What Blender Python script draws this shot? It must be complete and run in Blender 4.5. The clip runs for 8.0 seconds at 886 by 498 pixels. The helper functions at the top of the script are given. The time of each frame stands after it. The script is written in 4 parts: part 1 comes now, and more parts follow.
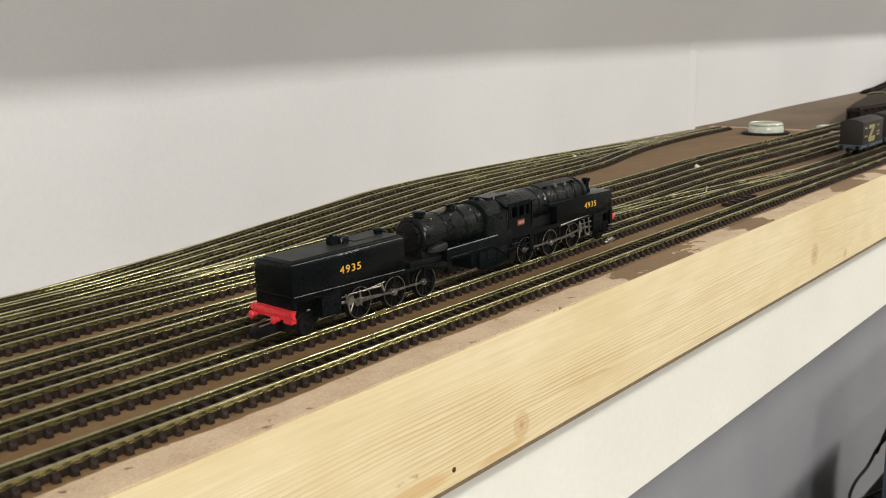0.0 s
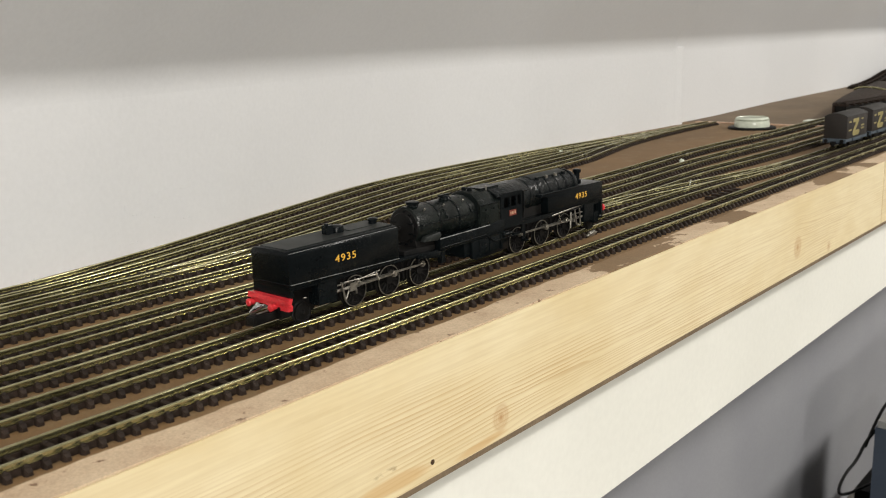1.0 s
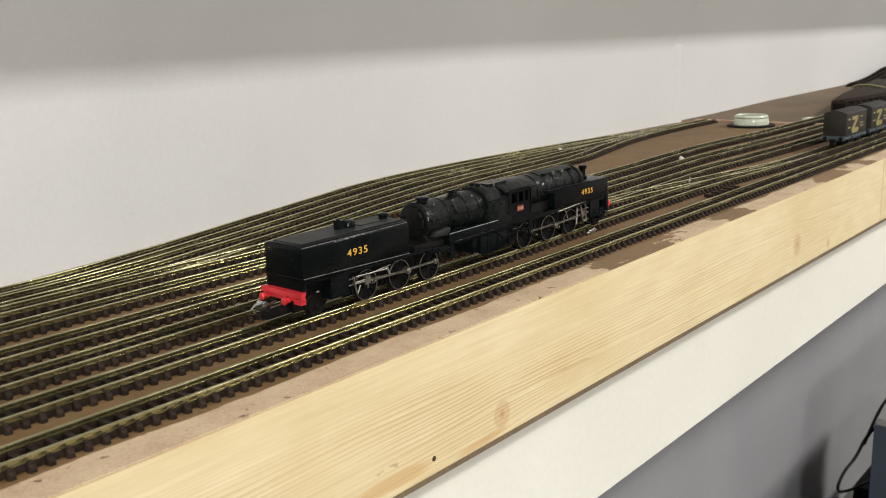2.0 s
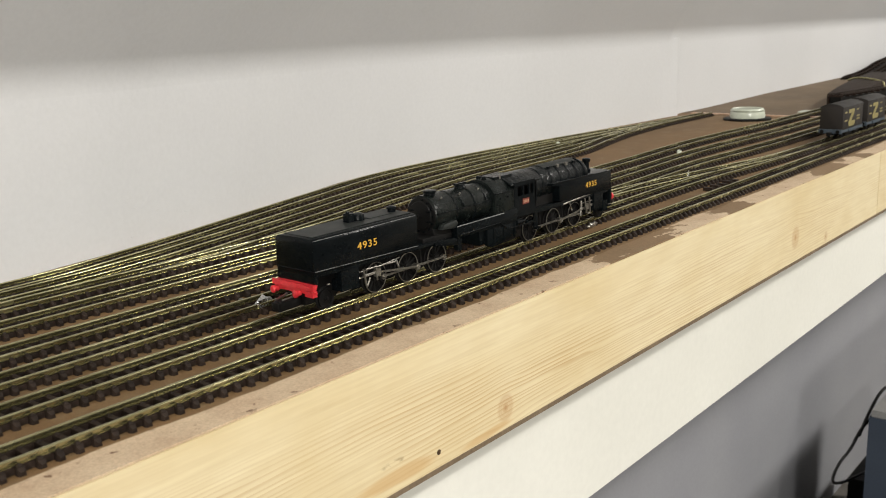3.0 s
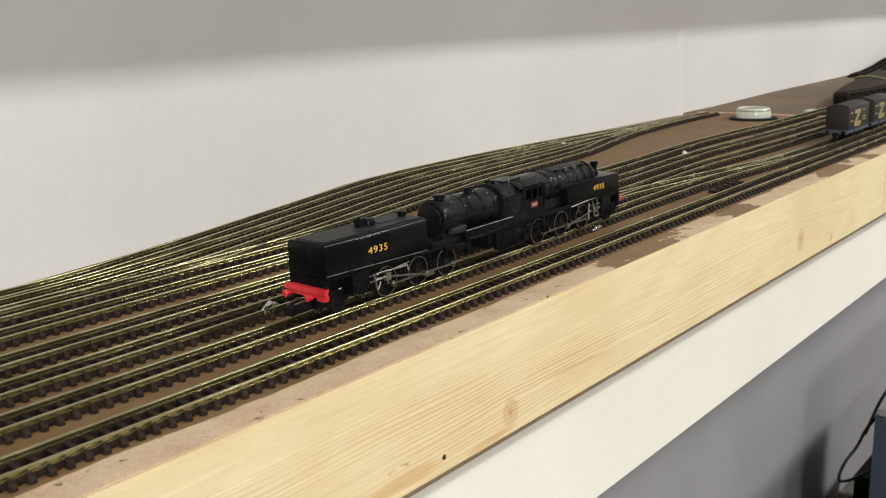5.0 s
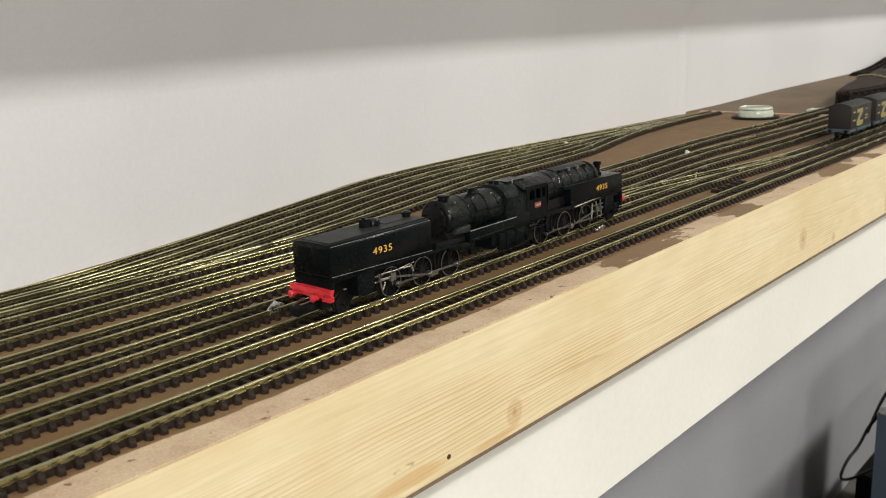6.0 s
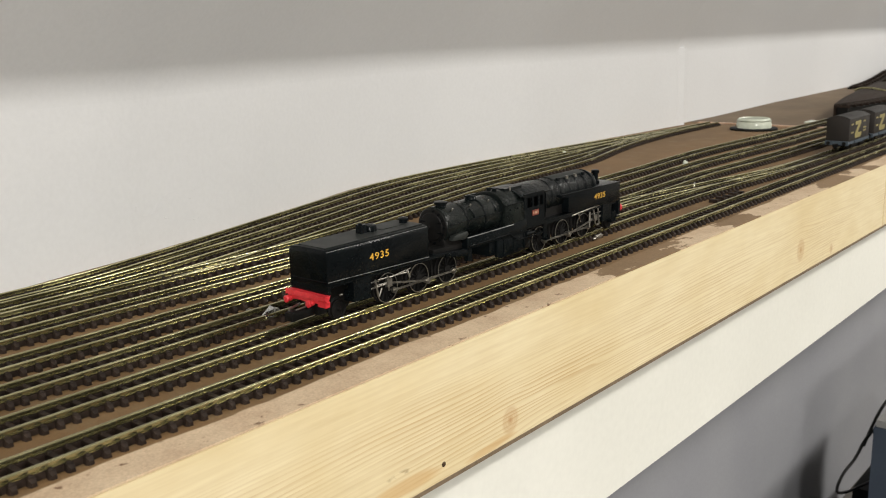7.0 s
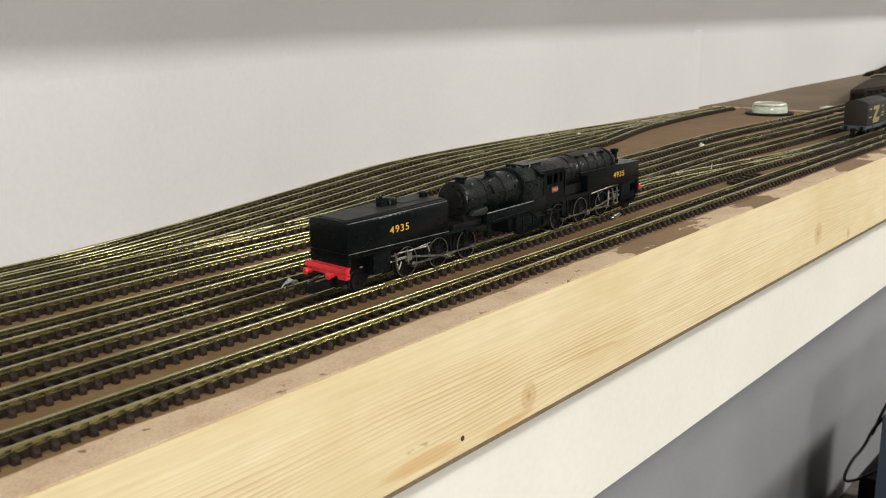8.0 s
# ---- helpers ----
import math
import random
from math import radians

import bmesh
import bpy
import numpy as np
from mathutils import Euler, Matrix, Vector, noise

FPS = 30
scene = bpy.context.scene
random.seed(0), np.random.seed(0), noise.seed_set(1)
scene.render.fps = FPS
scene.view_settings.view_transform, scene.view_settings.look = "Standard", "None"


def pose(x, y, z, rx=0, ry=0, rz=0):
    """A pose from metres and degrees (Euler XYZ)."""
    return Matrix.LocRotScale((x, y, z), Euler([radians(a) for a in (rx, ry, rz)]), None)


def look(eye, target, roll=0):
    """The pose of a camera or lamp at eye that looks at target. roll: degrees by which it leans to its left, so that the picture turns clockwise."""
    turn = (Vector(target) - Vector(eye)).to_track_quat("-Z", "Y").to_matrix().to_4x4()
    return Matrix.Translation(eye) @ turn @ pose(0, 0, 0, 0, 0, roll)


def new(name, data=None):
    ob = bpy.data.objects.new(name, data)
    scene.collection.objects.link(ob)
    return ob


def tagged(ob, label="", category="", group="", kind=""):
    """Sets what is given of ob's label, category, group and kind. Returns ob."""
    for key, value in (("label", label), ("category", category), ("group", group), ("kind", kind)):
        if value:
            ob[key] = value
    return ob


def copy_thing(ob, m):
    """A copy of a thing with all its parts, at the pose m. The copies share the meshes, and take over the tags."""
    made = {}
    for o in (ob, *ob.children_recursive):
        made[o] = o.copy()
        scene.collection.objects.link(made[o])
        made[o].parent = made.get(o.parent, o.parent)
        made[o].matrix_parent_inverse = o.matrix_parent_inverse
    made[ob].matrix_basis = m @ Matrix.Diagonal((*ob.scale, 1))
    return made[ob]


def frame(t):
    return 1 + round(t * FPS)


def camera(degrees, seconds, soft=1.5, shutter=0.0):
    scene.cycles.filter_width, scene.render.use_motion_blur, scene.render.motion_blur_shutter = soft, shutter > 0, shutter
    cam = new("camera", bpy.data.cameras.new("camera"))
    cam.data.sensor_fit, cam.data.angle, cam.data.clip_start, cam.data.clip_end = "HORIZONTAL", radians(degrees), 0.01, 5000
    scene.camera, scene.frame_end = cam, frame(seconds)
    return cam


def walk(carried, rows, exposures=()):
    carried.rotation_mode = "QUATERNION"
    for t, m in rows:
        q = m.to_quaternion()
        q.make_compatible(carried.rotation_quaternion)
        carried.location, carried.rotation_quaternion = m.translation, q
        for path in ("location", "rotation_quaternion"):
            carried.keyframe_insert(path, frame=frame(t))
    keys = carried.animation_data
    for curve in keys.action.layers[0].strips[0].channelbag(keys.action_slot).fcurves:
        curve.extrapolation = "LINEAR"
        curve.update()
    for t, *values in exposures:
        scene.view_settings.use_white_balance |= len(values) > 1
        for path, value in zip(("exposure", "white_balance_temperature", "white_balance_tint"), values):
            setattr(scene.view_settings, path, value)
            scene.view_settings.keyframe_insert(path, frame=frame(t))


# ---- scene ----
cam = camera(50.0, 8.0, soft=1.0)
cam.data.dof.use_dof, cam.data.dof.focus_distance, cam.data.dof.aperture_fstop = True, 0.38, 45.0

# ---- camera ----
CAMERA_ROWS = [
    (0.0, -0.0027, -0.1967, 0.0917, -49.337, -12.659, -1.507),
    (0.5, -0.0006, -0.2010, 0.0890, -49.626, -12.756, -1.791),
    (1.0, -0.0000, -0.2009, 0.0899, -49.758, -12.781, -1.743),
    (1.5, -0.0001, -0.2016, 0.0896, -49.768, -12.797, -1.783),
    (3.0, -0.0037, -0.1987, 0.0901, -50.203, -13.261, -1.894),
    (3.5, 0.0009, -0.1990, 0.0885, -50.493, -13.344, -1.984),
    (4.0, -0.0008, -0.1986, 0.0887, -50.304, -13.294, -1.999),
    (4.5, -0.0028, -0.1996, 0.0915, -49.978, -13.377, -1.940),
    (6.0, -0.0061, -0.2001, 0.0952, -49.700, -13.610, -2.054),
    (6.5, -0.0038, -0.2009, 0.0929, -49.932, -13.127, -1.972),
    (7.0, -0.0052, -0.1995, 0.0938, -49.878, -13.037, -1.461),
    (7.5, -0.0043, -0.1961, 0.0902, -49.961, -13.385, -0.866),
    (8.0, -0.0075, -0.1952, 0.0895, -49.445, -13.884, -0.818),
]
walk(cam, [(t, pose(x, y, z, 90 + pitch, 0, yaw) @ pose(0, 0, 0, 0, 0, roll)) for t, x, y, z, yaw, pitch, roll in CAMERA_ROWS])

# ---- light ----
world = bpy.data.worlds.new("world")
scene.world = world
world.use_nodes = True
world.node_tree.nodes["Background"].inputs[0].default_value = (0.9, 0.95, 1.0, 1)
world.node_tree.nodes["Background"].inputs[1].default_value = 0.02
scene.view_settings.exposure = 0.0

LAMPS = ((2.0, -1.45, 1.42, 60, 0.42), (-0.4, -1.45, 1.42, 26, 0.10))
# low fill lamp, added out of view to lift the shade under the pine
FILL_LAMP = look((-1.72, -1.9, 0.60), (0.5, 0.0, 0.0))


def area_lamp(m, size, watts, colour):
    data = bpy.data.lights.new("lamp_light", "AREA")
    data.shape, data.size, data.energy, data.color = "DISK", size, watts, colour
    ob = new("lamp_light", data)
    ob.matrix_world = m
    return ob


for lx, ly, lz, watts, wide in LAMPS:
    area_lamp(pose(lx, ly, lz), wide, watts, (1.0, 0.96, 0.90))
area_lamp(FILL_LAMP, 0.24, 39, (1.0, 0.96, 0.90))

# ---- materials ----


def nodes_of(name):
    m = bpy.data.materials.new(name)
    m.use_nodes = True
    nt = m.node_tree
    return m, nt, nt.nodes["Principled BSDF"]


def mixed(nt, fac, a, b, blend="MIX"):
    n = nt.nodes.new("ShaderNodeMix")
    n.data_type, n.blend_type = "RGBA", blend
    for socket, value in ((n.inputs[0], fac), (n.inputs[6], a), (n.inputs[7], b)):
        if isinstance(value, bpy.types.NodeSocket):
            nt.links.new(value, socket)
        else:
            socket.default_value = value if isinstance(value, (int, float)) else (*value[:3], 1)
    return n.outputs[2]


def maths(nt, op, a, b=0.0, c=0.0):
    n = nt.nodes.new("ShaderNodeMath")
    n.operation = op
    for socket, value in zip(n.inputs, (a, b, c)):
        if isinstance(value, bpy.types.NodeSocket):
            nt.links.new(value, socket)
        else:
            socket.default_value = value
    return n.outputs[0]


def noise_of(nt, scale, detail=4.0, stretch=(1, 1, 1), rough=0.55, offset=(0, 0, 0)):
    tc = nt.nodes.new("ShaderNodeTexCoord")
    mp = nt.nodes.new("ShaderNodeMapping")
    mp.inputs["Scale"].default_value = stretch
    mp.inputs["Location"].default_value = offset
    nt.links.new(tc.outputs["Object"], mp.inputs[0])
    n = nt.nodes.new("ShaderNodeTexNoise")
    n.inputs["Scale"].default_value, n.inputs["Detail"].default_value = scale, detail
    n.inputs["Roughness"].default_value = rough
    nt.links.new(mp.outputs[0], n.inputs["Vector"])
    return n.outputs["Fac"]


def ramp(nt, fac, lo, hi, a=0.0, b=1.0):
    n = nt.nodes.new("ShaderNodeMapRange")
    nt.links.new(fac, n.inputs[0])
    for k, v in zip((1, 2, 3, 4), (lo, hi, a, b)):
        n.inputs[k].default_value = v
    return n.outputs[0]


def bumped(nt, bsdf, height, strength, distance):
    n = nt.nodes.new("ShaderNodeBump")
    n.inputs["Strength"].default_value, n.inputs["Distance"].default_value = strength, distance
    nt.links.new(height, n.inputs["Height"])
    nt.links.new(n.outputs[0], bsdf.inputs["Normal"])


def surface(name, dark, light, rough=0.6, metal=0.0, big=60.0, fine=900.0, bump=0.15, depth=0.0002, spread=0.15, spec=0.5, random_tone=0.0):
    """Two tones by a broad noise, a finer grain over them, relief and uneven gloss."""
    m, nt, b = nodes_of(name)
    broad, grain = noise_of(nt, big), noise_of(nt, fine, 3)
    colour = mixed(nt, ramp(nt, broad, 0.35, 0.65), dark, light)
    shade = ramp(nt, grain, 0.3, 0.7, 1 - spread, 1 + spread)
    if random_tone:
        info = nt.nodes.new("ShaderNodeObjectInfo")
        shade = maths(nt, "MULTIPLY", shade, ramp(nt, info.outputs["Random"], 0, 1, 1 - random_tone, 1 + random_tone))
    hsv = nt.nodes.new("ShaderNodeHueSaturation")
    nt.links.new(colour, hsv.inputs["Color"])
    nt.links.new(shade, hsv.inputs["Value"])
    nt.links.new(hsv.outputs[0], b.inputs["Base Color"])
    nt.links.new(ramp(nt, broad, 0.3, 0.7, max(rough - 0.08, 0.05), min(rough + 0.08, 1)), b.inputs["Roughness"])
    b.inputs["Metallic"].default_value = metal
    b.inputs["Specular IOR Level"].default_value = spec
    if bump:
        bumped(nt, b, grain, bump, depth)
    return m


def pine_material(name, knots, shift):
    """Planed softwood: growth lines along x that part round the knots."""
    m, nt, b = nodes_of(name)
    tc = nt.nodes.new("ShaderNodeTexCoord")
    sep = nt.nodes.new("ShaderNodeSeparateXYZ")
    nt.links.new(tc.outputs["Object"], sep.inputs[0])
    x, y, z = sep.outputs
    drift = noise_of(nt, 9.0, 2, (0.5, 1, 2.0), 0.5, (shift, 0, 0))
    wobble = noise_of(nt, 60.0, 2, (0.35, 1, 1), 0.5, (shift, 0, 0))
    level = maths(nt, "ADD", z, maths(nt, "MULTIPLY_ADD", drift, 0.006, -0.003))
    level = maths(nt, "ADD", level, maths(nt, "MULTIPLY_ADD", wobble, 0.0012, -0.0006))
    knot_mask = None
    for kx, kz, size in knots:
        dx, dz = maths(nt, "SUBTRACT", x, kx), maths(nt, "SUBTRACT", z, kz)
        far = maths(nt, "SQRT", maths(nt, "ADD", maths(nt, "MULTIPLY", dx, maths(nt, "MULTIPLY", dx, 1.0)), maths(nt, "MULTIPLY", dz, maths(nt, "MULTIPLY", dz, 0.8))))
        push = maths(nt, "POWER", 2.718, maths(nt, "MULTIPLY", maths(nt, "MULTIPLY", far, far), -1 / (2.2 * size) ** 2))
        level = maths(nt, "SUBTRACT", level, maths(nt, "MULTIPLY", push, maths(nt, "MULTIPLY", dz, 0.16)))
        ringed = maths(nt, "MULTIPLY_ADD", maths(nt, "SINE", maths(nt, "MULTIPLY", far, 5200.0)), 0.12, 0.88)
        disc = maths(nt, "MULTIPLY", ramp(nt, far, size * 1.05, size * 0.75, 0.0, 0.42), ringed)
        disc = maths(nt, "ADD", disc, ramp(nt, far, size * 0.36, size * 0.08, 0.0, 0.5))
        knot_mask = disc if knot_mask is None else maths(nt, "MAXIMUM", knot_mask, disc)
    uneven = maths(nt, "MULTIPLY", noise_of(nt, 120, 2, (0.02, 1, 1)), 5.0)
    rings = maths(nt, "FRACT", maths(nt, "ADD", maths(nt, "MULTIPLY", level, 660.0), uneven))
    late = ramp(nt, rings, 0.45, 0.92)
    late = maths(nt, "MULTIPLY", late, ramp(nt, rings, 1.0, 0.93))
    # growth lines crowd the middle of the board and thin out above
    band = ramp(nt, level, -0.012, -0.026)
    late = maths(nt, "MULTIPLY", late, maths(nt, "MULTIPLY_ADD", band, 0.9, 0.12))
    late = maths(nt, "MULTIPLY", late, ramp(nt, x, 0.28, 0.50, 1.0, 0.5))
    late = maths(nt, "MULTIPLY", late, ramp(nt, noise_of(nt, 38, 4, (0.3, 1, 1)), 0.36, 0.62, 0.15, 1.0))
    fibre = noise_of(nt, 700, 3, (0.04, 1, 1))
    stain = noise_of(nt, 28, 4, (0.6, 1, 1), 0.6, (shift, 3, 0))
    base = mixed(nt, ramp(nt, stain, 0.35, 0.7), (0.79, 0.69, 0.455), (0.71, 0.585, 0.34))
    base = mixed(nt, late, base, (0.50, 0.32, 0.14))
    base = mixed(nt, ramp(nt, fibre, 0.35, 0.7, 0, 0.25), base, (0.50, 0.36, 0.18))
    # resin streaks low on the face
    for sx, sz, long, high in ((0.1894, -0.0432, 0.021, 0.0030), (0.235, -0.0455, 0.016, 0.0016)):
        ex = maths(nt, "DIVIDE", maths(nt, "SUBTRACT", x, sx), long)
        ez = maths(nt, "DIVIDE", maths(nt, "SUBTRACT", maths(nt, "ADD", z, maths(nt, "MULTIPLY_ADD", wobble, 0.006, -0.003)), sz), high)
        reach = maths(nt, "ADD", maths(nt, "MULTIPLY", ex, ex), maths(nt, "MULTIPLY", ez, ez))
        base = mixed(nt, ramp(nt, reach, 1.0, 0.35, 0.0, 0.55), base, (0.56, 0.34, 0.13))
    # dark bruise beside the resin
    ex = maths(nt, "DIVIDE", maths(nt, "SUBTRACT", x, 0.1880), 0.0060)
    ez = maths(nt, "DIVIDE", maths(nt, "SUBTRACT", z, -0.0379), 0.0014)
    bruise = ramp(nt, maths(nt, "ADD", maths(nt, "MULTIPLY", ex, ex), maths(nt, "MULTIPLY", ez, ez)), 1.0, 0.2, 0.0, 0.7)
    base = mixed(nt, maths(nt, "MULTIPLY", bruise, ramp(nt, noise_of(nt, 420, 4, (0.5, 1, 1)), 0.45, 0.6)), base, (0.26, 0.17, 0.08))
    if knot_mask is not None:
        base = mixed(nt, knot_mask, base, (0.46, 0.26, 0.11))
    nt.links.new(base, b.inputs["Base Color"])
    b.inputs["Roughness"].default_value = 0.55
    bumped(nt, b, maths(nt, "ADD", maths(nt, "MULTIPLY", late, 0.5), fibre), 0.25, 0.0002)
    return m


def board_material(name, tones, pale_edge):
    """Brown hardboard, dusty; its bare front edge is paler where the facing has torn away."""
    m, nt, b = nodes_of(name)
    broad, mid, fine = noise_of(nt, 14, 5), noise_of(nt, 75, 5, (1, 1, 1), 0.65), noise_of(nt, 1500, 3)
    colour = mixed(nt, ramp(nt, broad, 0.35, 0.65), tones[0], tones[1])
    colour = mixed(nt, ramp(nt, mid, 0.52, 0.72, 0, 0.55), colour, tones[2])
    if pale_edge:
        tc = nt.nodes.new("ShaderNodeTexCoord")
        sep = nt.nodes.new("ShaderNodeSeparateXYZ")
        nt.links.new(tc.outputs["Object"], sep.inputs[0])
        torn = maths(nt, "ADD", sep.outputs[1], maths(nt, "MULTIPLY_ADD", noise_of(nt, 45, 4, (0.5, 1, 1)), 0.008, -0.004))
        edge = ramp(nt, torn, -0.0046, -0.0052)
        ragged = noise_of(nt, 70, 4, (1, 1.6, 1), 0.6)
        patch = None
        for px, wide in ((0.352, 0.040), (0.448, 0.020), (0.600, 0.032), (0.660, 0.012)):
            near = maths(nt, "ABSOLUTE", maths(nt, "SUBTRACT", sep.outputs[0], px))
            worn = ramp(nt, maths(nt, "ADD", maths(nt, "DIVIDE", near, wide), maths(nt, "MULTIPLY_ADD", ragged, 2.4, -1.2)), 0.80, 0.88, 0.15, 1)
            patch = worn if patch is None else maths(nt, "MINIMUM", patch, worn)
        pale = mixed(nt, ramp(nt, mid, 0.4, 0.7), (0.54, 0.42, 0.285), (0.44, 0.32, 0.21))
        pale = mixed(nt, ramp(nt, noise_of(nt, 210, 4), 0.66, 0.72), pale, (0.16, 0.09, 0.05))
        colour = mixed(nt, maths(nt, "MULTIPLY", edge, patch), colour, pale)
    hsv = nt.nodes.new("ShaderNodeHueSaturation")
    nt.links.new(colour, hsv.inputs["Color"])
    nt.links.new(ramp(nt, fine, 0.3, 0.7, 0.86, 1.14), hsv.inputs["Value"])
    nt.links.new(hsv.outputs[0], b.inputs["Base Color"])
    b.inputs["Roughness"].default_value = 0.75
    bumped(nt, b, mid, 0.25, 0.0005)
    return m


BLACK = surface("black_enamel", (0.0025, 0.0036, 0.0042), (0.0045, 0.0062, 0.0070), 0.2, 0, 90, 1000, 0.45, 0.00022, 0.25, 0.10)
BLACK_LUMPY = surface("thick_black_paint", (0.003, 0.0042, 0.0046), (0.006, 0.008, 0.0085), 0.2, 0, 120, 420, 0.9, 0.0008, 0.25, 0.16)
BLACK_MATT = surface("matt_black", (0.004, 0.004, 0.004), (0.008, 0.0075, 0.007), 0.55, 0, 120, 1500, 0.15, 0.0001, 0.25, 0.15)
BOILER_BLACK = surface("weathered_boiler_black", (0.0035, 0.0050, 0.0048), (0.0085, 0.0110, 0.0098), 0.26, 0, 160, 900, 0.5, 0.00025, 0.3, 0.13)
GREY_TOP = surface("dusty_black", (0.010, 0.0125, 0.012), (0.021, 0.0235, 0.022), 0.45, 0, 90, 1500, 0.12, 0.0001, 0.2, 0.3)
# grey that paints the highlights along the engine's black edges
EDGE_GLINT = surface("grey_edge_glint", (0.05, 0.052, 0.05), (0.22, 0.225, 0.22), 0.35, 0, 260, 1500, 0.4, 0.0002, 0.3)
BATTEN = surface("raw_brown_ply", (0.30, 0.225, 0.145), (0.38, 0.29, 0.19), 0.8, 0, 40, 700, 0.2, 0.0003, 0.15)
RED = surface("red_paint", (0.52, 0.022, 0.030), (0.66, 0.032, 0.040), 0.42, 0, 300, 1500, 0.5, 0.0004, 0.12)
PLATE_RED = surface("dull_red_plate", (0.12, 0.022, 0.013), (0.18, 0.034, 0.02), 0.5, 0, 300, 1500, 0.1, 0.0002, 0.15)
YELLOW = surface("yellow_transfer", (0.60, 0.32, 0.03), (0.74, 0.43, 0.05), 0.5, 0, 500, 2500, 0, 0, 0.1)
STEEL = surface("dull_steel", (0.21, 0.20, 0.175), (0.38, 0.36, 0.32), 0.36, 0.9, 300, 2500, 0.1, 0.0001, 0.2)
BRIGHT = surface("bright_solder", (0.62, 0.63, 0.62), (0.80, 0.80, 0.78), 0.25, 1.0, 300, 1500, 0.6, 0.0006, 0.15)
BRASS = surface("tarnished_brass", (0.33, 0.306, 0.165), (0.45, 0.420, 0.242), 0.24, 0.95, 40, 2500, 0, 0.00005, 0.08)
RUST = surface("rusty_nail", (0.035, 0.020, 0.010), (0.10, 0.055, 0.025), 0.6, 0.2, 900, 3000, 0.3, 0.0002, 0.2)
# darker copy of the lid plastic that paints shade in its recesses
CAP_SHADE = surface("shaded_milky_plastic", (0.20, 0.22, 0.16), (0.30, 0.32, 0.25), 0.4, 0, 60, 500, 0.05, 0.0002, 0.1)
RUBBED_BRASS = surface("rubbed_brass", (0.62, 0.56, 0.25), (0.75, 0.68, 0.33), 0.3, 0.9, 300, 1500, 0.3, 0.0002, 0.15)
SLEEPER = surface("brown_plastic", (0.014, 0.0092, 0.0066), (0.025, 0.0165, 0.012), 0.62, 0, 400, 3000, 0.3, 0.0002, 0.25, 0.16, 0.3)
WALL = surface("white_wall_paint", (0.60, 0.605, 0.61), (0.63, 0.635, 0.64), 0.6, 0, 6, 420, 0.12, 0.0003, 0.02)
# assumed grey for the unseen walls, keeps reflections on the engine dim
ROOM_WALL = surface("unseen_room_wall", (0.26, 0.255, 0.245), (0.30, 0.295, 0.285), 0.8, 0, 5, 300, 0.1, 0.0003, 0.03)
CREAM = surface("cream_gloss_paint", (0.79, 0.79, 0.725), (0.83, 0.83, 0.765), 0.45, 0, 7, 260, 0.1, 0.0003, 0.02)
# white wall below the board: its dimness is mixed into this grey
SHADED_WALL = surface("shaded_lower_wall", (0.30, 0.305, 0.33), (0.34, 0.345, 0.365), 0.7, 0, 4, 300, 0.12, 0.0003, 0.03)
CARPET = surface("dark_carpet", (0.09, 0.082, 0.075), (0.14, 0.13, 0.115), 0.95, 0, 20, 900, 0.6, 0.002, 0.3)
CEILING = surface("ceiling_paint", (0.64, 0.635, 0.615), (0.67, 0.665, 0.645), 0.75, 0, 5, 350, 0.12, 0.0003, 0.02)
BOARD = board_material("brown_board", ((0.128, 0.073, 0.027), (0.172, 0.098, 0.038), (0.20, 0.146, 0.078)), True)
BOARD_FAR = board_material("dark_brown_board", ((0.100, 0.067, 0.037), (0.140, 0.096, 0.053), (0.17, 0.130, 0.082)), False)
PINE = pine_material("pine", ((0.2456, -0.0397, 0.0050), (0.5267, -0.0335, 0.0062), (0.580, -0.043, 0.003)), 0.0)
PINE_FAR = pine_material("pine_other_length", ((0.95, -0.03, 0.004),), 4.3)
COPPER = surface("copper_strip", (0.42, 0.25, 0.16), (0.56, 0.38, 0.27), 0.5, 0.2, 60, 900, 0.1, 0.0001, 0.15)
CAP = surface("milky_plastic", (0.50, 0.54, 0.45), (0.62, 0.66, 0.56), 0.25, 0, 60, 500, 0.05, 0.0002, 0.04)
WAGON_BROWN = surface("dark_brown_wagon", (0.009, 0.0065, 0.005), (0.015, 0.011, 0.0085), 0.65, 0, 150, 1500, 0.2, 0.0002, 0.2)
WAGON_ROOF = surface("dark_grey_roof", (0.012, 0.0105, 0.009), (0.020, 0.018, 0.016), 0.7, 0, 150, 1500, 0.2, 0.0002, 0.15)
WAGON_BLUE = surface("blue_grey_frame", (0.040, 0.056, 0.072), (0.060, 0.080, 0.10), 0.55, 0, 150, 1500, 0.15, 0.0002, 0.15)
GOLD = surface("gold_transfer", (0.20, 0.17, 0.065), (0.30, 0.26, 0.10), 0.5, 0, 400, 2000, 0, 0, 0.2)
BLUE_CASE = surface("dark_blue_case", (0.030, 0.042, 0.065), (0.040, 0.055, 0.080), 0.5, 0, 12, 500, 0.1, 0.0003, 0.1)
GREY_CASE = surface("grey_case_top", (0.20, 0.20, 0.20), (0.26, 0.26, 0.25), 0.5, 0, 12, 500, 0.1, 0.0003, 0.1)
CABLE = surface("black_rubber", (0.010, 0.010, 0.010), (0.016, 0.016, 0.015), 0.5, 0, 60, 700, 0.1, 0.0002, 0.1)
GLOW, glow_nt, glow_b = nodes_of("lamp_glow")
glow_b.inputs["Emission Color"].default_value = (1, 0.93, 0.82, 1)
glow_b.inputs["Emission Strength"].default_value = 6.0

# ---- mesh helpers ----


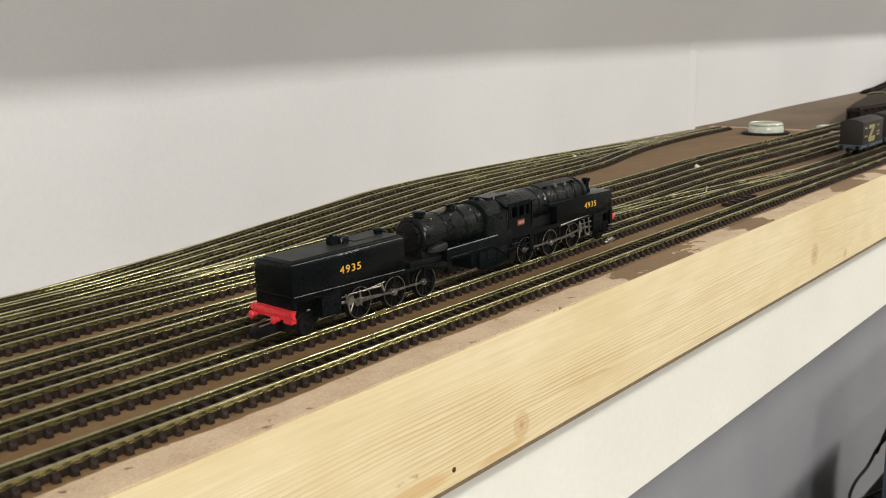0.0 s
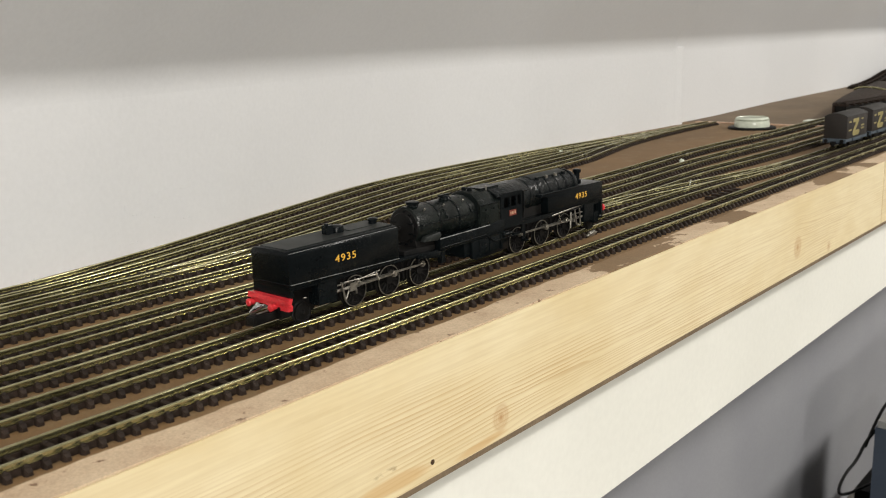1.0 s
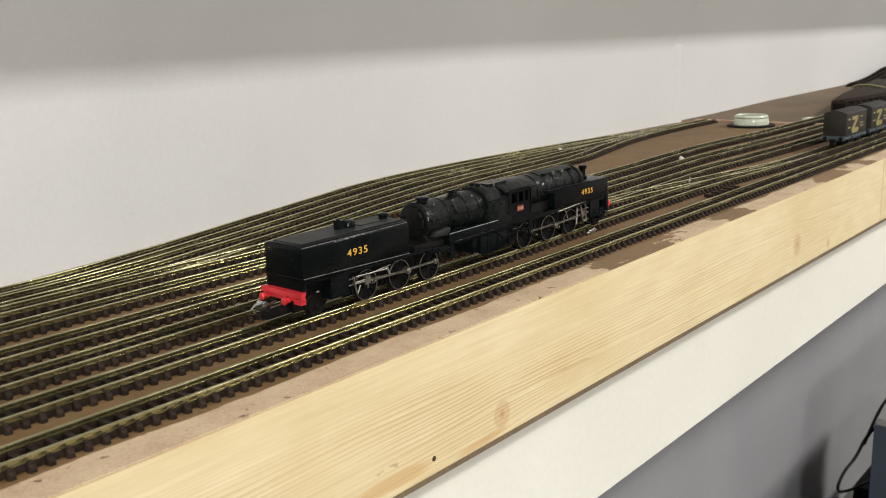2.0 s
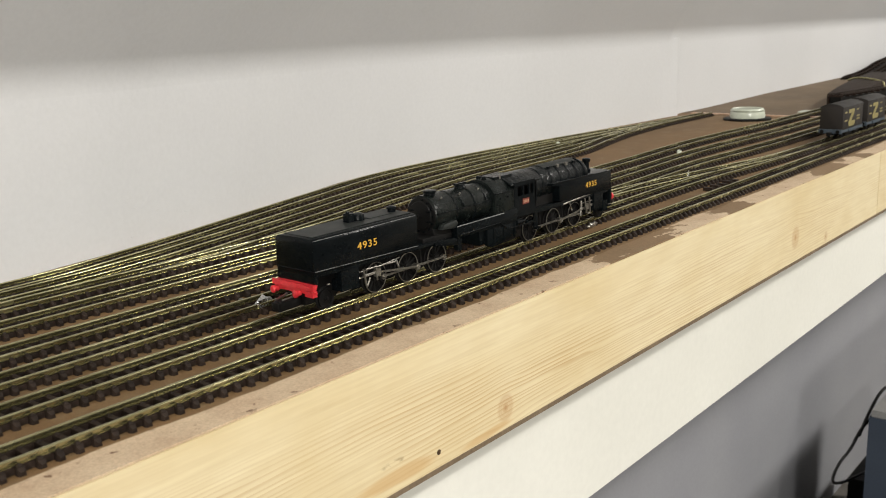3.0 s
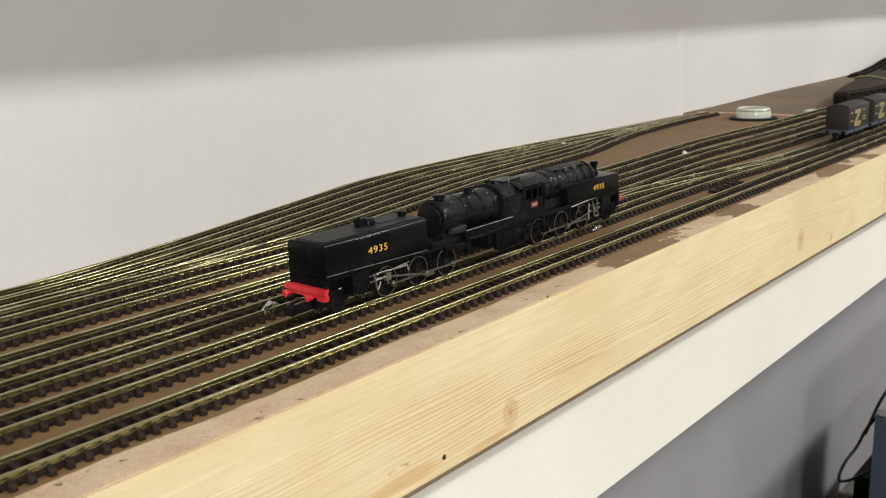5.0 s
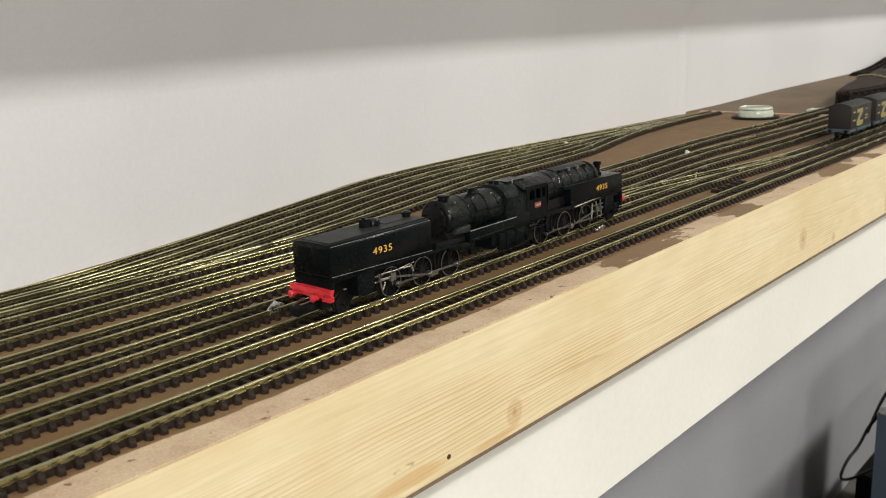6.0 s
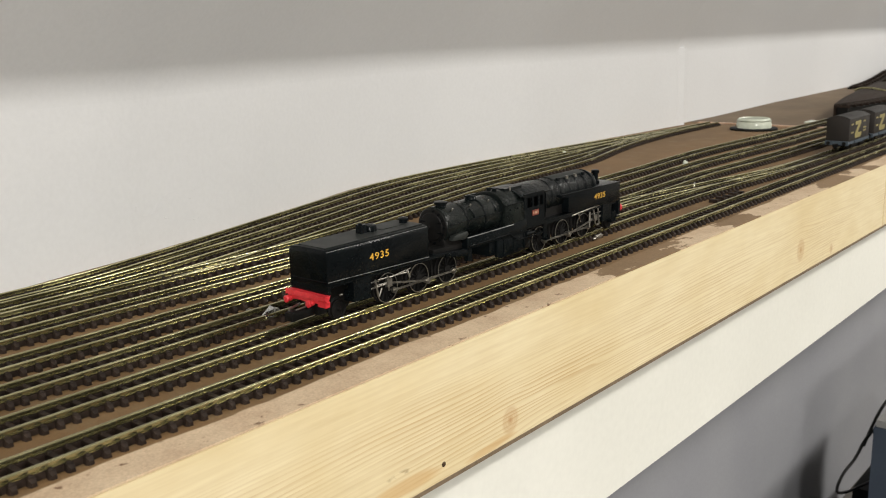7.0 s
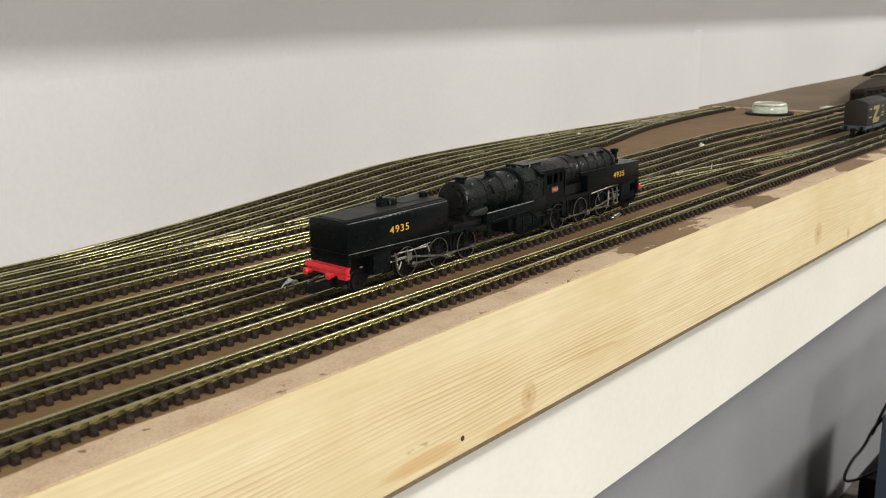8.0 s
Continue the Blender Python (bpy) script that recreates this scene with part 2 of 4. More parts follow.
def block(bm, x0, x1, y0, y1, z0, z1, taper=0.0):
    """A box; taper draws its top in on all sides."""
    c = [(x0, y0, z0), (x1, y0, z0), (x1, y1, z0), (x0, y1, z0)]
    d = [(x0 + taper, y0 + taper, z1), (x1 - taper, y0 + taper, z1), (x1 - taper, y1 - taper, z1), (x0 + taper, y1 - taper, z1)]
    v = [bm.verts.new(p) for p in c + d]
    for f in ((3, 2, 1, 0), (4, 5, 6, 7), (0, 1, 5, 4), (1, 2, 6, 5), (2, 3, 7, 6), (3, 0, 4, 7)):
        bm.faces.new([v[i] for i in f])
    return v


def prism(bm, outline, axis, lo, hi):
    """A closed outline of (u, v) pushed along an axis: x takes (y, z), y takes (x, z), z takes (x, y)."""
    def put(u, v, w):
        return {"x": (w, u, v), "y": (u, w, v), "z": (u, v, w)}[axis]
    a = [bm.verts.new(put(u, v, lo)) for u, v in outline]
    b = [bm.verts.new(put(u, v, hi)) for u, v in outline]
    n = len(a)
    faces = [bm.faces.new(a), bm.faces.new(b[::-1])]
    faces += [bm.faces.new((a[i], b[i], b[(i + 1) % n], a[(i + 1) % n])) for i in range(n)]
    bmesh.ops.recalc_face_normals(bm, faces=faces)


def rod(bm, p, q, r, sides=10, r2=None):
    """A round bar from p to q."""
    p, q = Vector(p), Vector(q)
    m = Matrix.Translation((p + q) / 2) @ (q - p).to_track_quat("Z", "Y").to_matrix().to_4x4()
    bmesh.ops.create_cone(bm, cap_ends=True, segments=sides, radius1=r, radius2=r if r2 is None else r2, depth=(q - p).length, matrix=m)


def lathe(bm, profile, centre, axis="y", sides=28, ring=False):
    """A profile of (radius, along) turned about an axis through centre."""
    rings = []
    for r, a in profile:
        loop = []
        for k in range(sides):
            c, s = r * math.cos(2 * math.pi * k / sides), r * math.sin(2 * math.pi * k / sides)
            loop.append(bm.verts.new(Vector(centre) + Vector({"x": (a, c, s), "y": (c, a, s), "z": (c, s, a)}[axis])))
        rings.append(loop)
    faces = []
    for one, two in zip(rings, rings[1:] + (rings[:1] if ring else [])):
        faces += [bm.faces.new((one[k], one[(k + 1) % sides], two[(k + 1) % sides], two[k])) for k in range(sides)]
    for end in () if ring else (rings[0], rings[-1]):
        faces.append(bm.faces.new(end))
    bmesh.ops.recalc_face_normals(bm, faces=faces)


def sweep(bm, points, outline, closed=True):
    """An outline of (across, up) carried along level points (x, y, z)."""
    rows = []
    for i, p in enumerate(points):
        a, b = Vector(points[max(i - 1, 0)]), Vector(points[min(i + 1, len(points) - 1)])
        d = (b - a).normalized()
        side = Vector((-d.y, d.x, 0)).normalized()
        rows.append([bm.verts.new(Vector(p) + side * u + Vector((0, 0, v))) for u, v in outline])
    n = len(outline)
    faces = []
    for one, two in zip(rows, rows[1:]):
        faces += [bm.faces.new((one[k], two[k], two[(k + 1) % n], one[(k + 1) % n])) for k in range(n if closed else n - 1)]
    if closed:
        faces += [bm.faces.new(rows[0]), bm.faces.new(rows[-1])]
        bmesh.ops.recalc_face_normals(bm, faces=faces)


def soften(bm, width, segments=2, angle=0.6):
    edges = [e for e in bm.edges if len(e.link_faces) == 2 and e.calc_face_angle(0) > angle]
    bmesh.ops.bevel(bm, geom=edges, offset=width, offset_type="OFFSET", segments=segments, profile=0.5, affect="EDGES", clamp_overlap=True)


def mesh_of(name, bm, material, smooth=False):
    me = bpy.data.meshes.new(name)
    bm.to_mesh(me)
    bm.free()
    me.materials.append(material)
    if smooth:
        me.shade_smooth()
        me.set_sharp_from_angle(angle=radians(40))
    return me


def part(name, bm, material, parent, label="", smooth=True):
    ob = new(name, mesh_of(name, bm, material, smooth))
    ob.parent = parent
    return tagged(ob, label)


def thing(name, bm, material, label, category, group="", kind="", smooth=True):
    return tagged(new(name, mesh_of(name, bm, material, smooth)), label, category, group, kind)


def base_empty(name, m, label, category, group="", kind=""):
    ob = new(name)
    ob.empty_display_size = 0.01
    ob.matrix_basis = m
    return tagged(ob, label, category, group, kind)


def bm_block(*args, bevel=0.0, taper=0.0):
    bm = bmesh.new()
    block(bm, *args, taper=taper)
    if bevel:
        soften(bm, bevel)
    return bm


def glide(knots, x):
    """A smooth height over x through knots (x, y), monotone between them."""
    if x <= knots[0][0]:
        return knots[0][1]
    for (x0, y0), (x1, y1) in zip(knots, knots[1:]):
        if x <= x1:
            i = knots.index((x0, y0))
            xa, ya = knots[max(i - 1, 0)]
            xb, yb = knots[min(i + 2, len(knots) - 1)]
            m0 = (y1 - ya) / (x1 - xa)
            m1 = (yb - y0) / (xb - x0)
            h = x1 - x0
            s = (x - x0) / h
            return (2 * s**3 - 3 * s**2 + 1) * y0 + (s**3 - 2 * s**2 + s) * h * m0 + (3 * s**2 - 2 * s**3) * y1 + (s**3 - s**2) * h * m1
    return knots[-1][1]


# ---- large structure ----
BOARD_Z = -0.0036
FLOOR_Z = -0.74
FRONT_Y = -0.0169
JOIN_X = 0.888

tagged(new("floor", mesh_of("floor", bm_block(-1.9, 2.7, -2.5, 0.40, FLOOR_Z - 0.05, FLOOR_Z), CARPET)), "dark carpeted floor under the layout", "floor", "", "structure")
# three walls out of view, added grey to limit bounce light
tagged(new("wall_south", mesh_of("wall_south", bm_block(-1.9, 2.7, -2.5, -2.4, FLOOR_Z, 1.5), ROOM_WALL)), "unseen room wall, toned grey to limit bounce light", "wall", "", "structure")
tagged(new("wall_west", mesh_of("wall_west", bm_block(-1.9, -1.8, -2.4, 0.40, FLOOR_Z, 1.5), ROOM_WALL)), "unseen end wall, toned grey to limit bounce light", "wall", "", "structure")
tagged(new("wall_east", mesh_of("wall_east", bm_block(2.6, 2.7, -2.4, 0.40, FLOOR_Z, 1.5), ROOM_WALL)), "unseen far end wall, toned grey to limit bounce light", "wall", "", "structure")
# this wall carries the shade under the board in its colour
tagged(new("wall_lower", mesh_of("wall_lower", bm_block(-1.8, 2.6, 0.262, 0.40, FLOOR_Z, BOARD_Z - 0.0122), SHADED_WALL)), "white wall under the baseboard, its shade put into a grey tone", "wall", "", "structure")
tagged(new("ceiling", mesh_of("ceiling", bm_block(-1.9, 2.7, -2.5, 0.40, 1.5, 1.55), CEILING)), "white painted flat room ceiling", "ceiling", "", "structure")

# plan of the low white wall behind the tracks: it bows away from them and steps at a joint
WALL_LINE = [(-1.8, 0.160), (0.05, 0.160), (0.13, 0.1640), (0.167, 0.1685), (0.193, 0.1730), (0.2223, 0.1778), (0.257, 0.1858), (0.2973, 0.1948), (0.3216, 0.2017),
             (0.348, 0.2092), (0.3773, 0.2175), (0.41, 0.2266), (0.44, 0.2315), (0.4695, 0.2333), (0.53, 0.2334), (0.595, 0.2300), (0.676, 0.2290), (0.768, 0.2245), (0.8516, 0.2214)]
WALL_STEP = [(0.874, 0.2280), (0.958, 0.2290), (1.147, 0.2410), (1.367, 0.2460), (1.70, 0.2560), (2.6, 0.2600)]


WALL_TOP = 0.0665


def wall_plan():
    pts = []
    for k in range(161):
        x = -0.10 + (0.8516 + 0.10) * k / 160
        pts.append((x, glide(WALL_LINE, x)))
    return [(-1.8, 0.160)] + pts + WALL_STEP


def build_wall():
    plan = wall_plan()
    bm = bmesh.new()
    prism(bm, plan + [(2.6, 0.40), (-1.8, 0.40)], "z", BOARD_Z, WALL_TOP)
    prism(bm, [(0.8440, 0.2236), (0.8617, 0.2192), (0.8660, 0.2205), (0.8740, 0.2290)], "z", BOARD_Z, WALL_TOP + 0.004)
    ob = new("wall_north", mesh_of("wall_north", bm, WALL, True))
    tagged(ob, "low white painted wall behind the tracks, bowed and scuffed", "wall", "", "structure")
    # the sloping ceiling springs from it in a small cove
    bm = bmesh.new()
    lean, r = radians(35), 0.026
    profile = [(0.0, WALL_TOP)]
    for k in range(1, 9):
        a = lean * k / 8
        profile.append((r * (1 - math.cos(a)), WALL_TOP + r * math.sin(a)))
    u, v = profile[-1]
    profile += [(u + (1.5 - v) * math.tan(lean), 1.5)]
    rows = []
    for x, y in [p for p in plan if not 0.853 < p[0] < 0.87]:
        rows.append([bm.verts.new((x, y - u, v)) for u, v in profile] + [bm.verts.new((x, 0.40, 1.5)), bm.verts.new((x, 0.40, WALL_TOP))])
    n = len(rows[0])
    faces = []
    for one, two in zip(rows, rows[1:]):
        faces += [bm.faces.new((one[k], two[k], two[(k + 1) % n], one[(k + 1) % n])) for k in range(n)]
    faces += [bm.faces.new(rows[0]), bm.faces.new(rows[-1])]
    bmesh.ops.recalc_face_normals(bm, faces=faces)
    tagged(new("ceiling_slope", mesh_of("ceiling_slope", bm, WALL, True)), "white sloping ceiling rising from the low wall", "ceiling", "", "structure")


build_wall()

tagged(new("baseboard_near", mesh_of("baseboard_near", bm_block(-1.7, JOIN_X, FRONT_Y + 0.0004, 0.39, BOARD_Z - 0.0006, BOARD_Z), BOARD)), "brown board facing, dusty, with a pale torn front margin", "baseboard", "", "structure")
tagged(new("baseboard_far", mesh_of("baseboard_far", bm_block(JOIN_X + 0.003, 2.5, FRONT_Y + 0.0004, 0.39, BOARD_Z - 0.0006, BOARD_Z), BOARD_FAR)), "dark brown board facing of the next layout section", "baseboard", "", "structure")
tagged(new("baseboard_core", mesh_of("baseboard_core", bm_block(-1.7, 2.5, FRONT_Y + 0.0184, 0.39, BOARD_Z - 0.012, BOARD_Z - 0.0007), BOARD_FAR)), "plywood core under the brown layout facing", "baseboard", "", "structure")
tagged(new("fascia_panel", mesh_of("fascia_panel", bm_block(-1.7, 2.5, 0.0035, 0.0215, -0.119, BOARD_Z - 0.0124, bevel=0.0008), CREAM)), "smooth cream painted fascia board below the pine strip", "fascia", "", "structure")


tagged(new("batten", mesh_of("batten", bm_block(-1.7, 2.5, 0.0012, 0.0034, -0.0632, BOARD_Z - 0.0124, bevel=0.0003), BATTEN)), "raw brown ply batten behind the pine strip", "batten", "", "structure")


def pine_strip(x0, x1, material):
    bm = bm_block(x0, x1, FRONT_Y, FRONT_Y + 0.018, -0.0475, BOARD_Z - 0.0007, bevel=0.0007)
    return thing("pine_strip", bm, material, "pale planed pine edging strip with knots, fixed along the board", "edging strip", "pine edging strips")


PINE_JOINT = 0.6872
near_strip = pine_strip(-1.7, PINE_JOINT - 0.0007, PINE)
pine_strip(PINE_JOINT + 0.0007, 2.5, PINE_FAR)

# strip of copper-clad board across the joint between the two sections
thing("joint_strip", bm_block(JOIN_X - 0.002, JOIN_X + 0.004, 0.055, 0.216, BOARD_Z, BOARD_Z + 0.0009, bevel=0.0002), COPPER, "thin reddish copper strip across the board joint", "metal strip")
bm = bm_block(0.928, 0.945, 0.095, 0.125, BOARD_Z, BOARD_Z + 0.0012, bevel=0.0003)
thing("offcut", bm, CAP, "small pale offcut lying on the board", "offcut")

# ---- tracks ----
GAUGE, PITCH, HALF = 0.009, 0.0046, 0.0077
RAIL_OUTLINE = [(-0.00074, -0.00165), (0.00074, -0.00165), (0.00072, -0.00148), (0.00020, -0.00132), (0.00020, -0.00086), (0.00050, -0.00072), (0.00053, -0.00034), (0.00047, -0.00016), (0.00036, -0.00005), (0.0002, 0.0),
                (-0.0002, 0.0), (-0.00036, -0.00005), (-0.00047, -0.00016), (-0.00053, -0.00034), (-0.00050, -0.00072), (-0.00020, -0.00086), (-0.00020, -0.00132), (-0.00072, -0.00148)]
WEB_OUTLINE = [(-0.0009, BOARD_Z), (0.0009, BOARD_Z), (0.0007, -0.0019), (-0.0007, -0.0019)]


def sleeper_bmesh(bm, m=None):
    """A moulded sleeper with sloped shoulders, and a chair on each side of each rail."""
    before = len(bm.verts)
    w, top = 0.00112, -0.00165
    rows = []
    for y, broad, z in ((-HALF, 0.62, top - 0.0009), (-HALF + 0.0009, 1.0, top - 0.0001), (-HALF + 0.0018, 0.9, top), (HALF - 0.0018, 0.9, top), (HALF - 0.0009, 1.0, top - 0.0001), (HALF, 0.62, top - 0.0009)):
        rows.append([bm.verts.new(p) for p in ((-w * broad, y, BOARD_Z), (w * broad, y, BOARD_Z), (w * broad * 0.78, y, z), (-w * broad * 0.78, y, z))])
    bm.faces.new(rows[0])
    bm.faces.new(rows[-1][::-1])
    for one, two in zip(rows, rows[1:]):
        for k in range(1, 4):
            bm.faces.new((one[(k + 1) % 4], one[k], two[k], two[(k + 1) % 4]))
    for y in (-GAUGE / 2 - 0.0014, GAUGE / 2 + 0.0014):
        block(bm, -0.0007, 0.0007, y - 0.0006, y + 0.0006, -0.00165, -0.0011, 0.00025)
    for y in (-GAUGE / 2 + 0.0014, GAUGE / 2 - 0.0014):
        block(bm, -0.0006, 0.0006, y - 0.0005, y + 0.0005, -0.00165, -0.0012, 0.0002)
    if m is not None:
        bm.verts.ensure_lookup_table()
        bmesh.ops.transform(bm, matrix=m, verts=bm.verts[before:])


sleeper_bm = bmesh.new()
sleeper_bmesh(sleeper_bm)
SLEEPER_MESH = mesh_of("sleeper", sleeper_bm, SLEEPER)


def track(knots, x0, x1, label, picked=0.62, raised=0.0):
    """Track over the plan y = knots(x): two rails, the webs under them and sleepers, single ones up to x = picked."""
    top = base_empty("railway_track", Matrix(), label, "railway track", "parallel model railway tracks")
    steps = max(2, int((x1 - x0) / 0.006))
    if len({y for _, y in knots}) == 1:
        steps = 4
    line = [(x0 + (x1 - x0) * k / steps, glide(knots, x0 + (x1 - x0) * k / steps), raised) for k in range(steps + 1)]
    for off in (-GAUGE / 2, GAUGE / 2):
        bm = bmesh.new()
        sweep(bm, line, [(u + off, v) for u, v in RAIL_OUTLINE])
        part("rail", bm, BRASS, top, "tarnished brass rail")
        bm = bmesh.new()
        sweep(bm, line, [(u + off, v) for u, v in WEB_OUTLINE])
        part("web", bm, SLEEPER, top, "", False)
    rnd = random.Random(round(1e4 * (knots[0][1] + x0)))
    x, rest, many = x0 + 0.002, bmesh.new(), 0
    while x < x1 - 0.002:
        slope = (glide(knots, x + 0.001) - glide(knots, x - 0.001)) / 0.002
        m = pose(x, glide(knots, x), raised + rnd.uniform(-0.00008, 0.00004), 0, 0, math.degrees(math.atan(slope)) + rnd.uniform(-1.2, 1.2))
        if x < picked and many < 295:
            ob = new("sleeper", SLEEPER_MESH)
            ob.parent, ob.matrix_basis = top, m
            many += 1
        else:
            sleeper_bmesh(rest, m)
        x += PITCH * math.cos(math.atan(slope)) * rnd.uniform(0.985, 1.015)
    if rest.verts:
        tagged(part("sleeper_bed", rest, SLEEPER, top, "dark brown moulded sleepers", False), kind="stuff")
    else:
        rest.free()
    return top


STRAIGHT = "straight brass-railed track on dark brown sleepers"
BENT = "brass-railed siding track bending on dark sleepers"
track([(0, 0.0045), (2, 0.0045)], -0.06, 1.55, "straight brass-railed track along the board edge", 0.80)
track([(0, 0.0299), (0.30, 0.0299), (0.42, 0.0325), (0.50, 0.0325), (0.60, 0.0268), (0.70, 0.0255), (2, 0.0255)], -0.03, 1.45, "brass-railed track that carries the black locomotive", 0.80)
track([(0, 0.0526), (0.30, 0.0535), (0.447, 0.0557), (0.559, 0.0600), (0.63, 0.0570), (0.70, 0.0550), (2, 0.0540)], 0.0, 1.3, STRAIGHT, 0.70)
track([(0, 0.0755), (0.30, 0.0760), (0.487, 0.0787), (0.61, 0.0840), (0.76, 0.0800), (2, 0.0780)], 0.02, 1.2, STRAIGHT, 0.70)
track([(0, 0.1003), (0.20, 0.1020), (0.35, 0.1025), (0.53, 0.1035), (0.665, 0.1100), (0.80, 0.1060), (2, 0.1000)], 0.04, 1.0, STRAIGHT)
track([(0.40, 0.0545), (0.46, 0.0505), (0.54, 0.0390), (0.60, 0.0295), (0.66, 0.0260), (0.70, 0.0256)], 0.41, 0.68, "crossover track between two parallel sidings", 0.3)
track([(0.0, 0.1240), (0.22, 0.1240), (0.28, 0.1255), (0.32, 0.1300), (0.37, 0.1385), (0.45, 0.1520), (0.58, 0.1610), (0.65, 0.1760), (0.70, 0.1850), (0.79, 0.1920), (0.90, 0.1920)], 0.05, 0.872, BENT, 0.5)
track([(0.16, 0.1235), (0.20, 0.1243), (0.23, 0.1270), (0.262, 0.1338), (0.322, 0.1465), (0.37, 0.1580), (0.45, 0.1720), (0.58, 0.1800), (0.68, 0.1880), (0.76, 0.1915)], 0.205, 0.74, "siding track that parts from its neighbour at a turnout", 0.5)
track([(0.0, 0.1360), (0.164, 0.1380), (0.216, 0.1435), (0.243, 0.1490), (0.278, 0.1560), (0.335, 0.1690), (0.37, 0.1775), (0.45, 0.1925), (0.58, 0.1970), (0.68, 0.1950), (0.79, 0.1925)], 0.07, 0.77, BENT, 0.5)
track([(0.0, 0.1475), (0.169, 0.1510), (0.229, 0.1620), (0.256, 0.1685), (0.287, 0.1768), (0.37, 0.1985), (0.42, 0.2100), (0.47, 0.2148), (0.56, 0.2145), (0.65, 0.2090), (0.75, 0.1985), (0.85, 0.1930)], 0.05, 0.83, BENT, 0.5)

# ---- locomotive ----
MM = 0.001
FRONT_X = 0.1905
CENTRE_Y = 0.0299
DRIVERS = (31.5, 48.5, 64.8, 126.3, 144.2, 161.8)
TREAD, CRANK = 5.4, 2.6
# how far the locomotive has rolled back along x, in millimetres
ROLL_ROWS = [(0.0, -10.73), (0.5, -6.1), (1.0, -2.85), (1.5, 0.0), (2.0, 2.0), (2.5, 3.6), (3.0, 4.95), (3.5, 6.3), (4.0, 7.25), (4.5, 7.35), (6.0, 7.35), (8.0, 7.35)]
STOP_ANGLE = -27.0


def mm_block(x0, x1, y0, y1, z0, z1, bevel=0.0, taper=0.0):
    return bm_block(x0 * MM, x1 * MM, y0 * MM, y1 * MM, z0 * MM, z1 * MM, bevel=bevel * MM, taper=taper * MM)


def mm_prism(outline, axis, lo, hi, bevel=0.0):
    bm = bmesh.new()
    prism(bm, [(u * MM, v * MM) for u, v in outline], axis, lo * MM, hi * MM)
    if bevel:
        soften(bm, bevel * MM)
    return bm


def mm_rods(*bars, sides=10):
    bm = bmesh.new()
    for p, q, r in bars:
        rod(bm, [c * MM for c in p], [c * MM for c in q], r * MM, sides)
    return bm


def mm_lathe(profile, centre, axis, sides=32, ring=False):
    bm = bmesh.new()
    lathe(bm, [(r * MM, a * MM) for r, a in profile], [c * MM for c in centre], axis, sides, ring)
    return bm


def arc_outline(cy, cz, r, a0, a1, n):
    return [(cy + r * math.cos(radians(a0 + (a1 - a0) * k / n)), cz + r * math.sin(radians(a0 + (a1 - a0) * k / n))) for k in range(n + 1)]


def lettering(name, text, size, m, material, parent, label):
    """Built-in letters turned into a thin mesh."""
    curve = bpy.data.curves.new(name, "FONT")
    curve.body, curve.size, curve.extrude, curve.align_x, curve.align_y = text, size, 0.00004, "CENTER", "CENTER"
    curve.offset, curve.space_character = size * 0.006, 1.18
    temp = bpy.data.objects.new(name, curve)
    scene.collection.objects.link(temp)
    bpy.context.view_layer.update()
    me = bpy.data.meshes.new_from_object(temp.evaluated_get(bpy.context.evaluated_depsgraph_get()))
    bpy.data.objects.remove(temp)
    me.transform(Matrix.Diagonal((1.24, 1, 1, 1)))
    me.materials.clear()
    me.materials.append(material)
    ob = new(name, me)
    ob.parent, ob.matrix_basis = parent, m
    return tagged(ob, label)


def tank_outline(top, shoulder, w=9.0, bottom=13.0):
    """Cross section of a water tank: upright sides, rounded shoulders and a flat top."""
    right = arc_outline(w - 1.9, shoulder, 1.9, 0, 84, 7) + [(3.6, top)]
    left = [(-y, z) for y, z in right[::-1]]
    return [(w, bottom)] + right + left + [(-w, bottom)]


SPOKE_MESH = mesh_of("spoke", mm_rods(((1.2, 0, 0), (5.05, 0, 0), 0.34), sides=6), BLACK_MATT)


